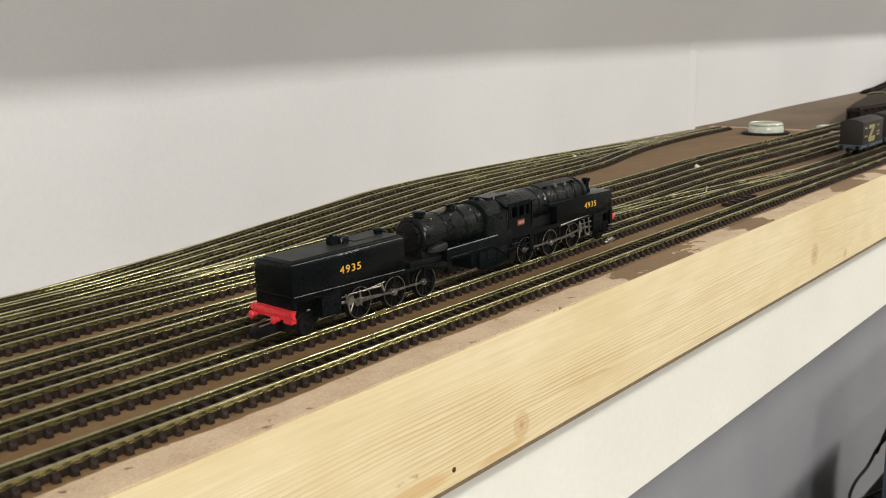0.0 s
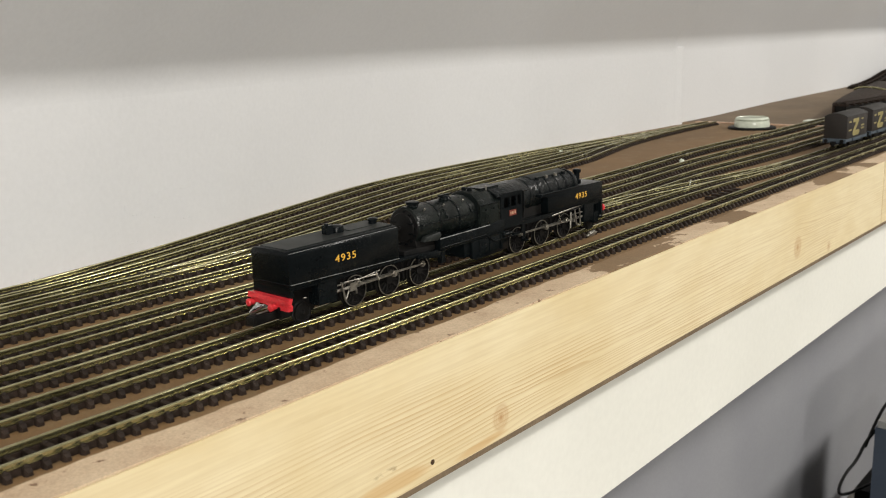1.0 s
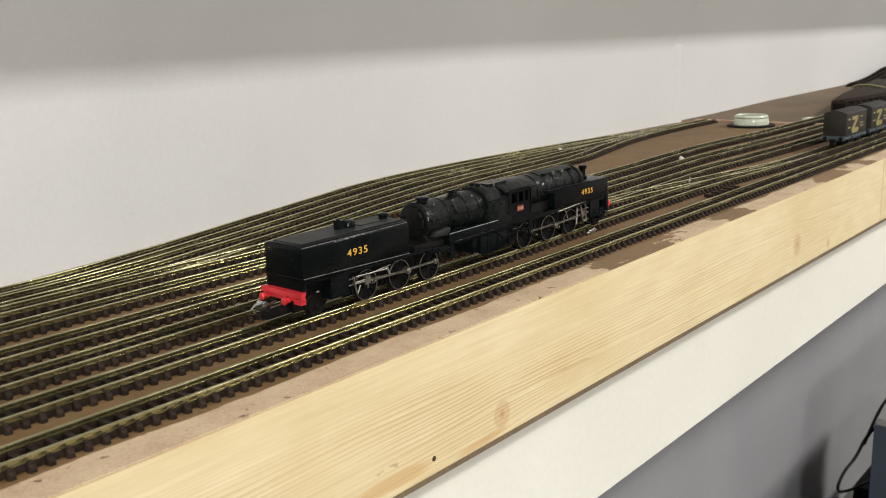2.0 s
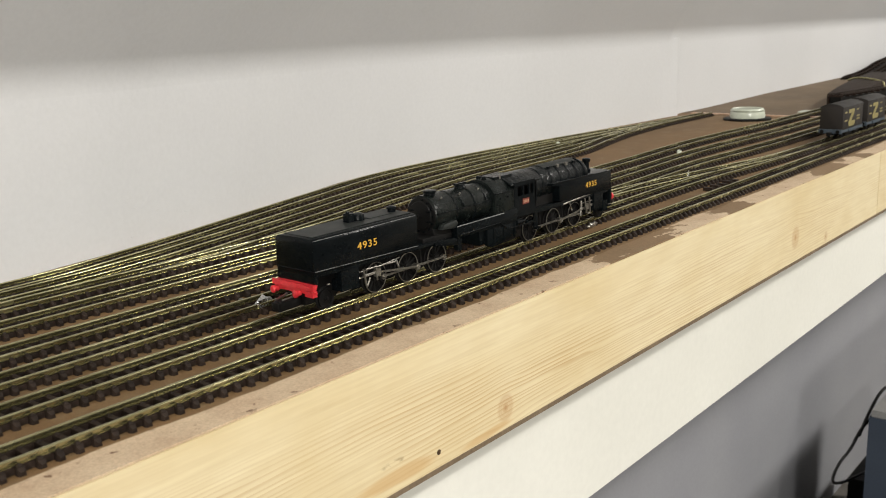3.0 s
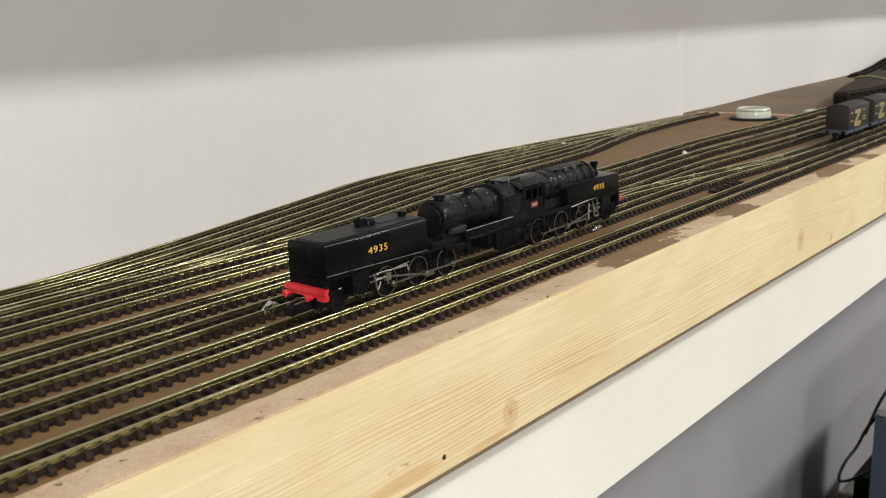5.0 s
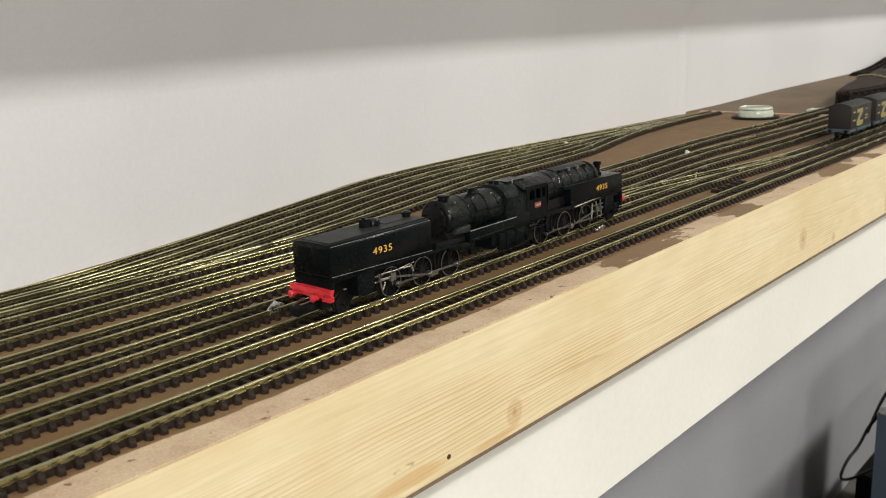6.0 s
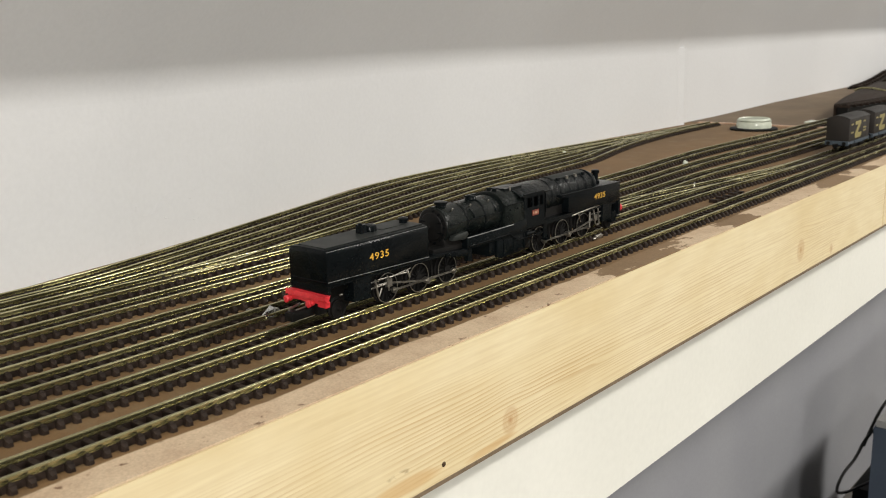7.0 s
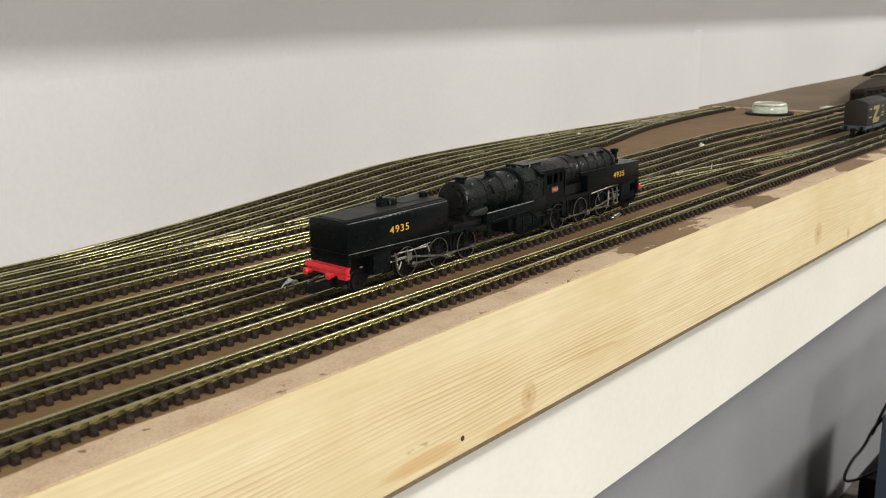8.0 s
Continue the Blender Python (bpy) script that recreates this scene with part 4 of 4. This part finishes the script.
    for side in (-1, 1):
        for x in DRIVERS:
            moving["wheels"].append((driving_wheel(loco, x, side), x, side))
        for x in (8.0, 184.6):
            moving["ponies"].append((pony_wheel(loco, x, side), x, side))
        for unit, (xs, head, out) in enumerate((((31.5, 48.5, 64.8), 27.5, -1), ((126.3, 144.2, 161.8), 166.6, 1))):
            y = side * 6.6
            bm = bmesh.new()
            for xa, xb in zip(xs, xs[1:]):
                block(bm, (xa - xs[1]) * MM, (xb - xs[1]) * MM, -0.25 * MM, 0.25 * MM, -0.36 * MM, 0.36 * MM)
            for xa in xs:
                lathe(bm, [(1.15 * MM, -0.45 * MM), (1.15 * MM, 0.45 * MM)], ((xa - xs[1]) * MM, 0, 0), "y", 14)
            ob = part("coupling_rod", bm, STEEL, loco, "dull steel coupling rod")
            moving["coupling"].append((ob, xs[1], y, side))
            bm = bmesh.new()
            length = abs(xs[1] - head)
            block(bm, 0, out * length * MM if out > 0 else -length * MM, -0.25 * MM, 0.25 * MM, -0.34 * MM, 0.34 * MM)
            bmesh.ops.recalc_face_normals(bm, faces=bm.faces[:])
            lathe(bm, [(1.25 * MM, -0.5 * MM), (1.25 * MM, 0.5 * MM)], (0, 0, 0), "y", 18)
            lathe(bm, [(0.8 * MM, -0.9 * MM), (0.7 * MM, 0.9 * MM)], (0, 0, 0), "y", 12)
            lathe(bm, [(0.9 * MM, -0.5 * MM), (0.9 * MM, 0.5 * MM)], (out * length * MM, 0, 0), "y", 14)
            ob = part("connecting_rod", bm, STEEL, loco, "bright steel connecting rod")
            moving["connecting"].append((ob, xs[1], y + side * 1.1, side, out, length))
            bm = mm_block(-1.2, 1.2, -0.6, 0.6, -1.3, 1.5, 0.25)
            rod(bm, (0, 0, 0.3 * MM), (out * 7 * MM, 0, 0.3 * MM), 0.35 * MM, 8)
            ob = part("crosshead", bm, STEEL, loco, "steel crosshead block")
            moving["crossheads"].append((ob, xs[1], y + side * 1.1, side, out, length))
    return loco, moving


LOCO, GEAR = build_locomotive()


def rolled(t):
    return glide(ROLL_ROWS, t)


def crank_angle(t, side):
    """Degrees, counter-clockwise as seen from the front of the board; rolling towards +x turns it back."""
    a = STOP_ANGLE + math.degrees((rolled(8.0) - rolled(t)) / TREAD)
    return a if side < 0 else a + 90


def motions():
    times = [k / 10 for k in range(0, 46)] + [6.0, 8.0]
    walk(LOCO, [(t, pose(FRONT_X + rolled(t) * MM, CENTRE_Y, 0)) for t in times])
    for wheel, x, side in GEAR["wheels"]:
        walk(wheel, [(t, pose(x * MM, side * 4.5 * MM, TREAD * MM, 0, -crank_angle(t, side), 0)) for t in times])
    for wheel, x, side in GEAR["ponies"]:
        walk(wheel, [(t, pose(x * MM, side * 4.5 * MM, 3.4 * MM, 0, -crank_angle(t, side) * TREAD / 3.4, 0)) for t in times])
    for ob, x, y, side in GEAR["coupling"]:
        rows = []
        for t in times:
            a = radians(crank_angle(t, side))
            rows.append((t, pose((x + CRANK * math.cos(a)) * MM, y * MM, (TREAD + CRANK * math.sin(a)) * MM)))
        walk(ob, rows)
    for ob, x, y, side, out, length in GEAR["connecting"] + GEAR["crossheads"]:
        rows = []
        for t in times:
            a = radians(crank_angle(t, side))
            px, pz = x + CRANK * math.cos(a), TREAD + CRANK * math.sin(a)
            drop = 7.8 - pz
            hx = px + out * math.sqrt(length**2 - drop**2)
            if ob.name.startswith("crosshead"):
                rows.append((t, pose(hx * MM, y * MM, 7.8 * MM)))
            else:
                rows.append((t, pose(px * MM, y * MM, pz * MM, 0, -out * math.degrees(math.asin(drop / length)), 0)))
        walk(ob, rows)


# ---- wagons ----


def build_wagon(x, y):
    wagon = base_empty("goods_wagon", pose(x, y, 0), "dark brown van body on a blue-grey wagon frame", "wagon", "vans standing on the far track")
    L, half = 49.0, 8.2
    roof = [(-half, 6.4), (-half, 22.2)] + arc_outline(0, 9.4, 15.4, 122, 58, 10) + [(half, 22.2), (half, 6.4)]
    body = part("van_body", mm_prism(roof, "x", 1.2, L - 1.2, 0.3), WAGON_BROWN, wagon, "dark brown van body")
    cap = arc_outline(0, 9.4, 15.75, 123, 57, 10) + arc_outline(0, 9.4, 15.3, 57, 123, 10)
    part("van_roof", mm_prism(cap, "x", 0.8, L - 0.8, 0.1), WAGON_ROOF, body, "dark grey curved roof")
    frame_ = part("underframe", mm_block(0, L, -8.0, 8.0, 4.4, 6.5, 0.2), WAGON_BLUE, wagon, "blue-grey underframe")
    part("headstock", mm_block(-0.7, 0.6, -8.2, 8.2, 3.8, 6.8, 0.2), WAGON_BLUE, frame_)
    part("headstock", mm_block(L - 0.6, L + 0.7, -8.2, 8.2, 3.8, 6.8, 0.2), WAGON_BLUE, frame_)
    for side in (-1, 1):
        part("solebar", mm_prism([(6, 4.5), (12, 2.2), (20, 2.2), (22, 3.6), (28, 3.6), (30, 2.2), (38, 2.2), (43, 4.5)], "y", *sorted((side * 6.6, side * 7.9)), 0.15), BLACK_MATT, frame_)
        part("side_step", mm_prism([(14, 6.4), (16, 4.0), (33, 4.0), (35, 6.4)], "y", *sorted((side * 7.9, side * 8.5)), 0.1), WAGON_BLUE, frame_)
        for xb in (1.0, L - 1.0):
            part("wagon_buffer", mm_lathe([(0.8, 0), (0.8, 2.0 if xb > 5 else -2.0), (1.4, 2.2 if xb > 5 else -2.2), (1.4, 2.8 if xb > 5 else -2.8)], (xb, side * 5.6, 5.2), "x", 12), BLACK_MATT, frame_)
    for xw in (11.0, L - 11.0):
        for side in (-1, 1):
            part("wagon_wheel", mm_lathe([(3.6, side * 3.7), (3.6, side * 4.1), (3.1, side * 4.3), (3.1, side * 5.3), (2.5, side * 5.3), (0.8, side * 5.6)], (xw, 0, 3.1), "y", 20), BLACK_MATT, wagon)
        part("axle", mm_rods(((xw, -5, 3.1), (xw, 5, 3.1), 0.6)), BLACK_MATT, wagon)
    part("brake_gear", mm_block(15.5, L - 15.5, -5.5, 5.5, 0.9, 4.5, 0.4), BLACK_MATT, frame_)
    part("wagon_coupling", mm_block(-4.5, 0, -1.4, 1.4, 2.6, 5.0, 0.4), BLACK_MATT, wagon)
    # gold emblem and lines of lettering too worn to read
    mark = bmesh.new()
    for x0, x1, x2, x3, z0, z1 in ((14, 27, 14, 27, 17.6, 20.2), (21, 27, 14, 20, 11.4, 17.8), (14, 29, 14, 29, 9.0, 11.6)):
        prism(mark, [(x2 * MM, z0 * MM), (x3 * MM, z0 * MM), (x1 * MM, z1 * MM), (x0 * MM, z1 * MM)], "y", -8.36 * MM, -8.18 * MM)
    part("emblem", mark, GOLD, body, "worn gold emblem shape")
    for x0, x1, z in ((33, 40, 13.6), (33, 40, 11.4), (5, 11, 12.0), (33, 38, 18.4), (5, 10, 18.0), (15, 28, 7.9)):
        part("lettering_bar", mm_block(x0, x1, -8.32, -8.18, z, z + 1.1, 0.02), GOLD, body)
    return wagon


first_wagon = build_wagon(0.7115, 0.0255)
copy_thing(first_wagon, pose(0.7715, 0.0255, 0))

# ---- far end of the layout ----


def curve_points(x, y, z, r, a0, a1, climb, n):
    """Level arc that starts at (x, y) heading +x and bends towards the front."""
    pts = []
    for k in range(n + 1):
        a = radians(a0 + (a1 - a0) * k / n)
        pts.append((x + r * math.sin(a), y - r * (1 - math.cos(a)), z + climb * k / n))
    return pts


def raised_curve(name, label, pts, width, rails, sleepers_every, rail_material):
    base = pts[0][2]
    bm = bmesh.new()
    rows = []
    for i, p in enumerate(pts):
        a, b = Vector(pts[max(i - 1, 0)]), Vector(pts[min(i + 1, len(pts) - 1)])
        d = (b - a).normalized()
        side = Vector((-d.y, d.x, 0)).normalized()
        rows.append([Vector(p) + side * (width / 2), Vector(p) - side * (width / 2), Vector((p[0], p[1], BOARD_Z)) - side * (width / 2), Vector((p[0], p[1], BOARD_Z)) + side * (width / 2)])
    verts = [[bm.verts.new(c) for c in row] for row in rows]
    faces = []
    for one, two in zip(verts, verts[1:]):
        faces += [bm.faces.new((one[k], two[k], two[(k + 1) % 4], one[(k + 1) % 4])) for k in range(4)]
    faces += [bm.faces.new(verts[0]), bm.faces.new(verts[-1])]
    bmesh.ops.recalc_face_normals(bm, faces=faces)
    top = thing(name, bm, BLACK_MATT, label, "track embankment")
    for off in rails:
        bm = bmesh.new()
        sweep(bm, [(x, y, z + 0.0036) for x, y, z in pts], [(u + off, v) for u, v in RAIL_OUTLINE])
        part("rail", bm, rail_material, top)
    total = 0.0
    for (xa, ya, za), (xb, yb, zb) in zip(pts, pts[1:]):
        seg = math.dist((xa, ya), (xb, yb))
        turn = math.degrees(math.atan2(yb - ya, xb - xa))
        while total < seg:
            f = total / seg
            for mid in [(rails[k] + rails[k + 1]) / 2 for k in range(0, len(rails) - 1, 2)]:
                ob = new("sleeper", SLEEPER_MESH)
                ob.parent = top
                ob.matrix_basis = pose(xa + (xb - xa) * f, ya + (yb - ya) * f, za + (zb - za) * f + 0.0036, 0, 0, turn) @ pose(0, mid, 0)
            total += sleepers_every
        total -= seg
    return top


BED_PATH = [(0.972, 0.1040, 0.0085), (1.000, 0.0990, 0.0085), (1.030, 0.0940, 0.0087), (1.060, 0.0895, 0.0090), (1.085, 0.0860, 0.0092)]
raised_curve("raised_track_bed", "dark raised trackbed with a curved track on thick sleepers", BED_PATH, 0.011, (-0.0045, 0.0045), 0.0130, SLEEPER)
bm = bmesh.new()
prism(bm, [(0.972, 0.1125), (1.06, 0.1310), (1.18, 0.1520), (1.34, 0.1750), (1.34, 0.1280), (1.20, 0.1190), (1.13, 0.1080), (1.06, 0.0965), (1.03, 0.1010), (1.00, 0.1062), (0.974, 0.1110)], "z", BOARD_Z, 0.0118)
soften(bm, 0.001)
thing("raised_deck", bm, SLEEPER, "dark brown raised deck behind the curved track", "deck")
raised_curve("rising_track_bed", "dark brown ramp of curved tracks climbing along the wall", [(1.41 + 0.045 * k, 0.205 - 0.0003 * k * k, -0.0015 + 0.0044 * k * min(1, k / 3)) for k in range(0, 17)], 0.060, (-0.025, -0.016, -0.0045, 0.0045, 0.016, 0.025), 0.012, SLEEPER)
bm = bmesh.new()
hoop = [(1.170, 0.1530, 0.0116), (1.170, 0.1515, 0.0125), (1.170, 0.1467, 0.0142), (1.170, 0.1390, 0.0147), (1.170, 0.1310, 0.0143), (1.170, 0.1240, 0.0130), (1.170, 0.1180, 0.0118), (1.170, 0.1128, 0.0095), (1.170, 0.1120, 0.0060), (1.170, 0.1112, BOARD_Z)]
for p, q in zip(hoop, hoop[1:]):
    rod(bm, p, q, 0.0012, 10)
thing("brass_hoop", bm, BRASS, "low bent brass hoop standing over the curved track", "hoop")

# round milky lid on its dark base
lid = base_empty("round_lid", pose(0.852, 0.1445, BOARD_Z), "round milky plastic lid on a dark base plate", "lid")
bm = bmesh.new()
lathe(bm, [(0.0212, 0.0), (0.0212, 0.0014), (0.0204, 0.0019)], (0, 0, 0), "z", 40)
part("base_plate", bm, BLACK_MATT, lid, "dark round base plate")
bm = bmesh.new()
lathe(bm, [(0.0155, 0.0019), (0.0158, 0.0045), (0.0148, 0.0088), (0.0140, 0.0102), (0.0134, 0.0105), (0.0128, 0.0094), (0.0115, 0.0092)], (0, 0, 0), "z", 40)
part("cover", bm, CAP, lid, "milky greenish-white plastic cover")
# groove and hollow top take the darker plastic as painted shade
bm = bmesh.new()
lathe(bm, [(0.0150, 0.0078), (0.0154, 0.0081), (0.0153, 0.0087), (0.0147, 0.0090)], (0, 0, 0), "z", 40, True)
part("rim_groove", bm, CAP_SHADE, lid, "groove under the rim, shade put into its colour")
bm = bmesh.new()
lathe(bm, [(0.0122, 0.0094), (0.0122, 0.0099), (0.0050, 0.0097)], (0, 0, 0), "z", 40)
part("inner_disc", bm, CAP_SHADE, lid, "sunken top of the lid, shade put into its colour")


# ---- small things on the board ----
def blob(name, x, y, z, rx, ry, rz, material, label, category, seed):
    bm = bmesh.new()
    bmesh.ops.create_icosphere(bm, subdivisions=3, radius=1.0)
    for v in bm.verts:
        k = 1 + 0.45 * noise.noise(v.co * 1.7 + Vector((seed, 0, 0)))
        v.co = Vector((v.co.x * rx * k, v.co.y * ry * k, v.co.z * rz * k))
    ob = thing(name, bm, material, label, category)
    ob.matrix_basis = pose(x, y, z, 0, 0, seed * 23 % 40)
    return ob


blob("solder_lump", 0.1975, 0.0500, BOARD_Z + 0.0026, 0.0052, 0.0016, 0.0026, BRIGHT, "crumpled bright solder joint beside a rail", "solder joint", 1)
blob("solder_lump", 0.3720, 0.0238, BOARD_Z + 0.0013, 0.0045, 0.0010, 0.0013, STEEL, "bright solder joint at the foot of a rail", "solder joint", 2)
blob("solder_lump", 0.1975, 0.0620, BOARD_Z + 0.0012, 0.0020, 0.0012, 0.0012, STEEL, "dull solder joint beside a rail", "solder joint", 3)
blob("white_speck", 0.6041, 0.0924, BOARD_Z + 0.0022, 0.0024, 0.0016, 0.0022, CAP, "small white crumb lying by the track", "crumb", 4)
blob("white_speck", 0.6190, 0.2010, BOARD_Z + 0.0015, 0.0030, 0.0018, 0.0015, CAP, "small white crumb lying by the track", "crumb", 5)


def point_bar(x, y, turn, length):
    """A dark operating bar with raised ends beside a turnout."""
    bar = base_empty("point_bar", pose(x, y, BOARD_Z, 0, 0, turn), "dark lumpy turnout operating bar beside the rails", "turnout bar", "turnout bars")
    part("bar", bm_block(-length / 2, length / 2, -0.0014, 0.0014, 0, 0.0011, bevel=0.0004), SLEEPER, bar)
    for k in range(5):
        u = length * (k / 4 - 0.5) * 0.9
        part("lug", bm_block(u - 0.0015, u + 0.0015, -0.0026, 0.0024, 0, 0.0018 + 0.0003 * (k % 2), bevel=0.0005), SLEEPER, bar)
    return bar


point_bar(0.5040, 0.0185, -1, 0.036)
point_bar(0.7340, 0.0905, -3, 0.030)
bm = bmesh.new()
rod(bm, (0.5121, 0.0425, BOARD_Z), (0.5124, 0.0421, 0.0024), 0.00045, 8)
thing("track_pin", bm, BRIGHT, "bright steel pin standing in the board", "pin")
bm = bm_block(0.2185, 0.2240, 0.02462, 0.02520, -0.0014, 0.00012, bevel=0.0001)
thing("rail_joiner", bm, RUBBED_BRASS, "bright rubbed brass joiner on a rail", "rail joiner")
# nail in the pine strip
bm = bmesh.new()
lathe(bm, [(0.0009, FRONT_Y + 0.001), (0.0009, FRONT_Y - 0.00015), (0.0005, FRONT_Y - 0.0002)], (0.2091, 0, -0.0423), "y", 16)
part("nail", bm, RUST, near_strip, "dark rusty nail head")


# scuffed filler on the wall
def wall_scuff(points, r):
    bm = bmesh.new()
    pts = [Vector((x, glide(WALL_LINE, x) + r * 0.78, z)) for x, z in points]
    for a, b in zip(pts, pts[1:]):
        rod(bm, a, b, r, 8, r * 0.8)
    for p in pts:
        bmesh.ops.create_icosphere(bm, subdivisions=1, radius=r * 1.15, matrix=Matrix.Translation(p))
    return thing("filler_scuff", bm, WALL, "dried white filler scuff on the wall", "scuff", "scuffs on the white wall")


wall_scuff([(0.2387, 0.0138), (0.2418, 0.0167), (0.2436, 0.0192), (0.2463, 0.0209), (0.2514, 0.0216), (0.2563, 0.0224), (0.2593, 0.0235)], 0.00042)
wall_scuff([(0.2293, 0.0166), (0.2293, 0.0187), (0.2313, 0.0188)], 0.00055)
wall_scuff([(0.2649, 0.0210), (0.2682, 0.0206)], 0.00050)
wall_scuff([(0.2637, 0.0171), (0.2651, 0.0168)], 0.00050)
wall_scuff([(0.2332, 0.0138), (0.2355, 0.0134)], 0.00055)
wall_scuff([(0.2466, 0.0105), (0.2493, 0.0098)], 0.00055)
wall_scuff([(0.2652, 0.0062), (0.2690, 0.0063)], 0.00055)
wall_scuff([(0.2300, 0.0010), (0.2347, 0.0014)], 0.00055)

# ---- under the layout ----
case = base_empty("equipment_case", pose(1.165, 0.10, FLOOR_Z), "dark blue metal equipment case standing on the floor", "case")
part("case_body", bm_block(0, 0.40, -0.22, 0, 0.0, 0.343, bevel=0.003), BLUE_CASE, case)
part("case_top", bm_block(0.002, 0.398, -0.218, -0.002, 0.3432, 0.352, bevel=0.002), GREY_CASE, case, "grey lid of the case")
part("case_slot", bm_block(-0.0012, 0.002, -0.06, -0.02, 0.16, 0.205, bevel=0.0005), BLACK_MATT, case)
thing("black_box", bm_block(1.462, 1.62, 0.13, 0.20, FLOOR_Z, -0.630, bevel=0.004), BLACK_MATT, "black box standing behind the blue case", "box")


def cable(points, r, label):
    curve = bpy.data.curves.new("power_cable", "CURVE")
    curve.dimensions, curve.bevel_depth, curve.bevel_resolution = "3D", r, 3
    spline = curve.splines.new("NURBS")
    spline.points.add(len(points) - 1)
    for p, c in zip(spline.points, points):
        p.co = (*c, 1)
    spline.use_endpoint_u, spline.order_u = True, 3
    curve.materials.append(CABLE)
    return tagged(new("power_cable", curve), label, "cable")


cable([(1.236, 0.115, -0.427), (1.208, 0.120, -0.432), (1.208, 0.130, -0.465), (1.193, 0.140, -0.481), (1.197, 0.150, -0.515), (1.252, 0.150, -0.537), (1.300, 0.145, -0.545), (1.351, 0.140, -0.554)], 0.0020, "black rubber mains cable hanging in a loop")
cable([(1.262, 0.06, -0.384), (1.240, 0.09, -0.374), (1.222, 0.108, -0.385), (1.222, 0.125, -0.45)], 0.0020, "black rubber cable from the top of the case")

# ---- ceiling lamps and the added fill lamp ----
for x, y, *_ in LAMPS:
    lamp = base_empty("ceiling_lamp", pose(x, y, 1.5), "round white ceiling lamp, lit", "ceiling lamp", "ceiling lamps")
    bm = bmesh.new()
    lathe(bm, [(0.125, 0.0), (0.125, -0.03), (0.118, -0.04)], (0, 0, 0), "z", 40)
    part("lamp_housing", bm, CEILING, lamp)
    bm = bmesh.new()
    lathe(bm, [(0.105, -0.0405), (0.105, -0.046), (0.095, -0.050)], (0, 0, 0), "z", 40)
    part("diffuser", bm, GLOW, lamp, "glowing round diffuser")

# housing made up for the added low fill light
wall_lamp = base_empty("wall_lamp", FILL_LAMP @ pose(0, 0, 0.02), "round white fill lamp added by the end wall, lit", "wall lamp")
bm = bmesh.new()
lathe(bm, [(0.125, 0.09), (0.125, 0.0), (0.118, -0.012)], (0, 0, 0), "z", 40)
part("lamp_housing", bm, CEILING, wall_lamp)
bm = bmesh.new()
lathe(bm, [(0.105, -0.0121), (0.105, -0.015), (0.095, -0.017)], (0, 0, 0), "z", 40)
part("diffuser", bm, GLOW, wall_lamp, "glowing round diffuser")

motions()
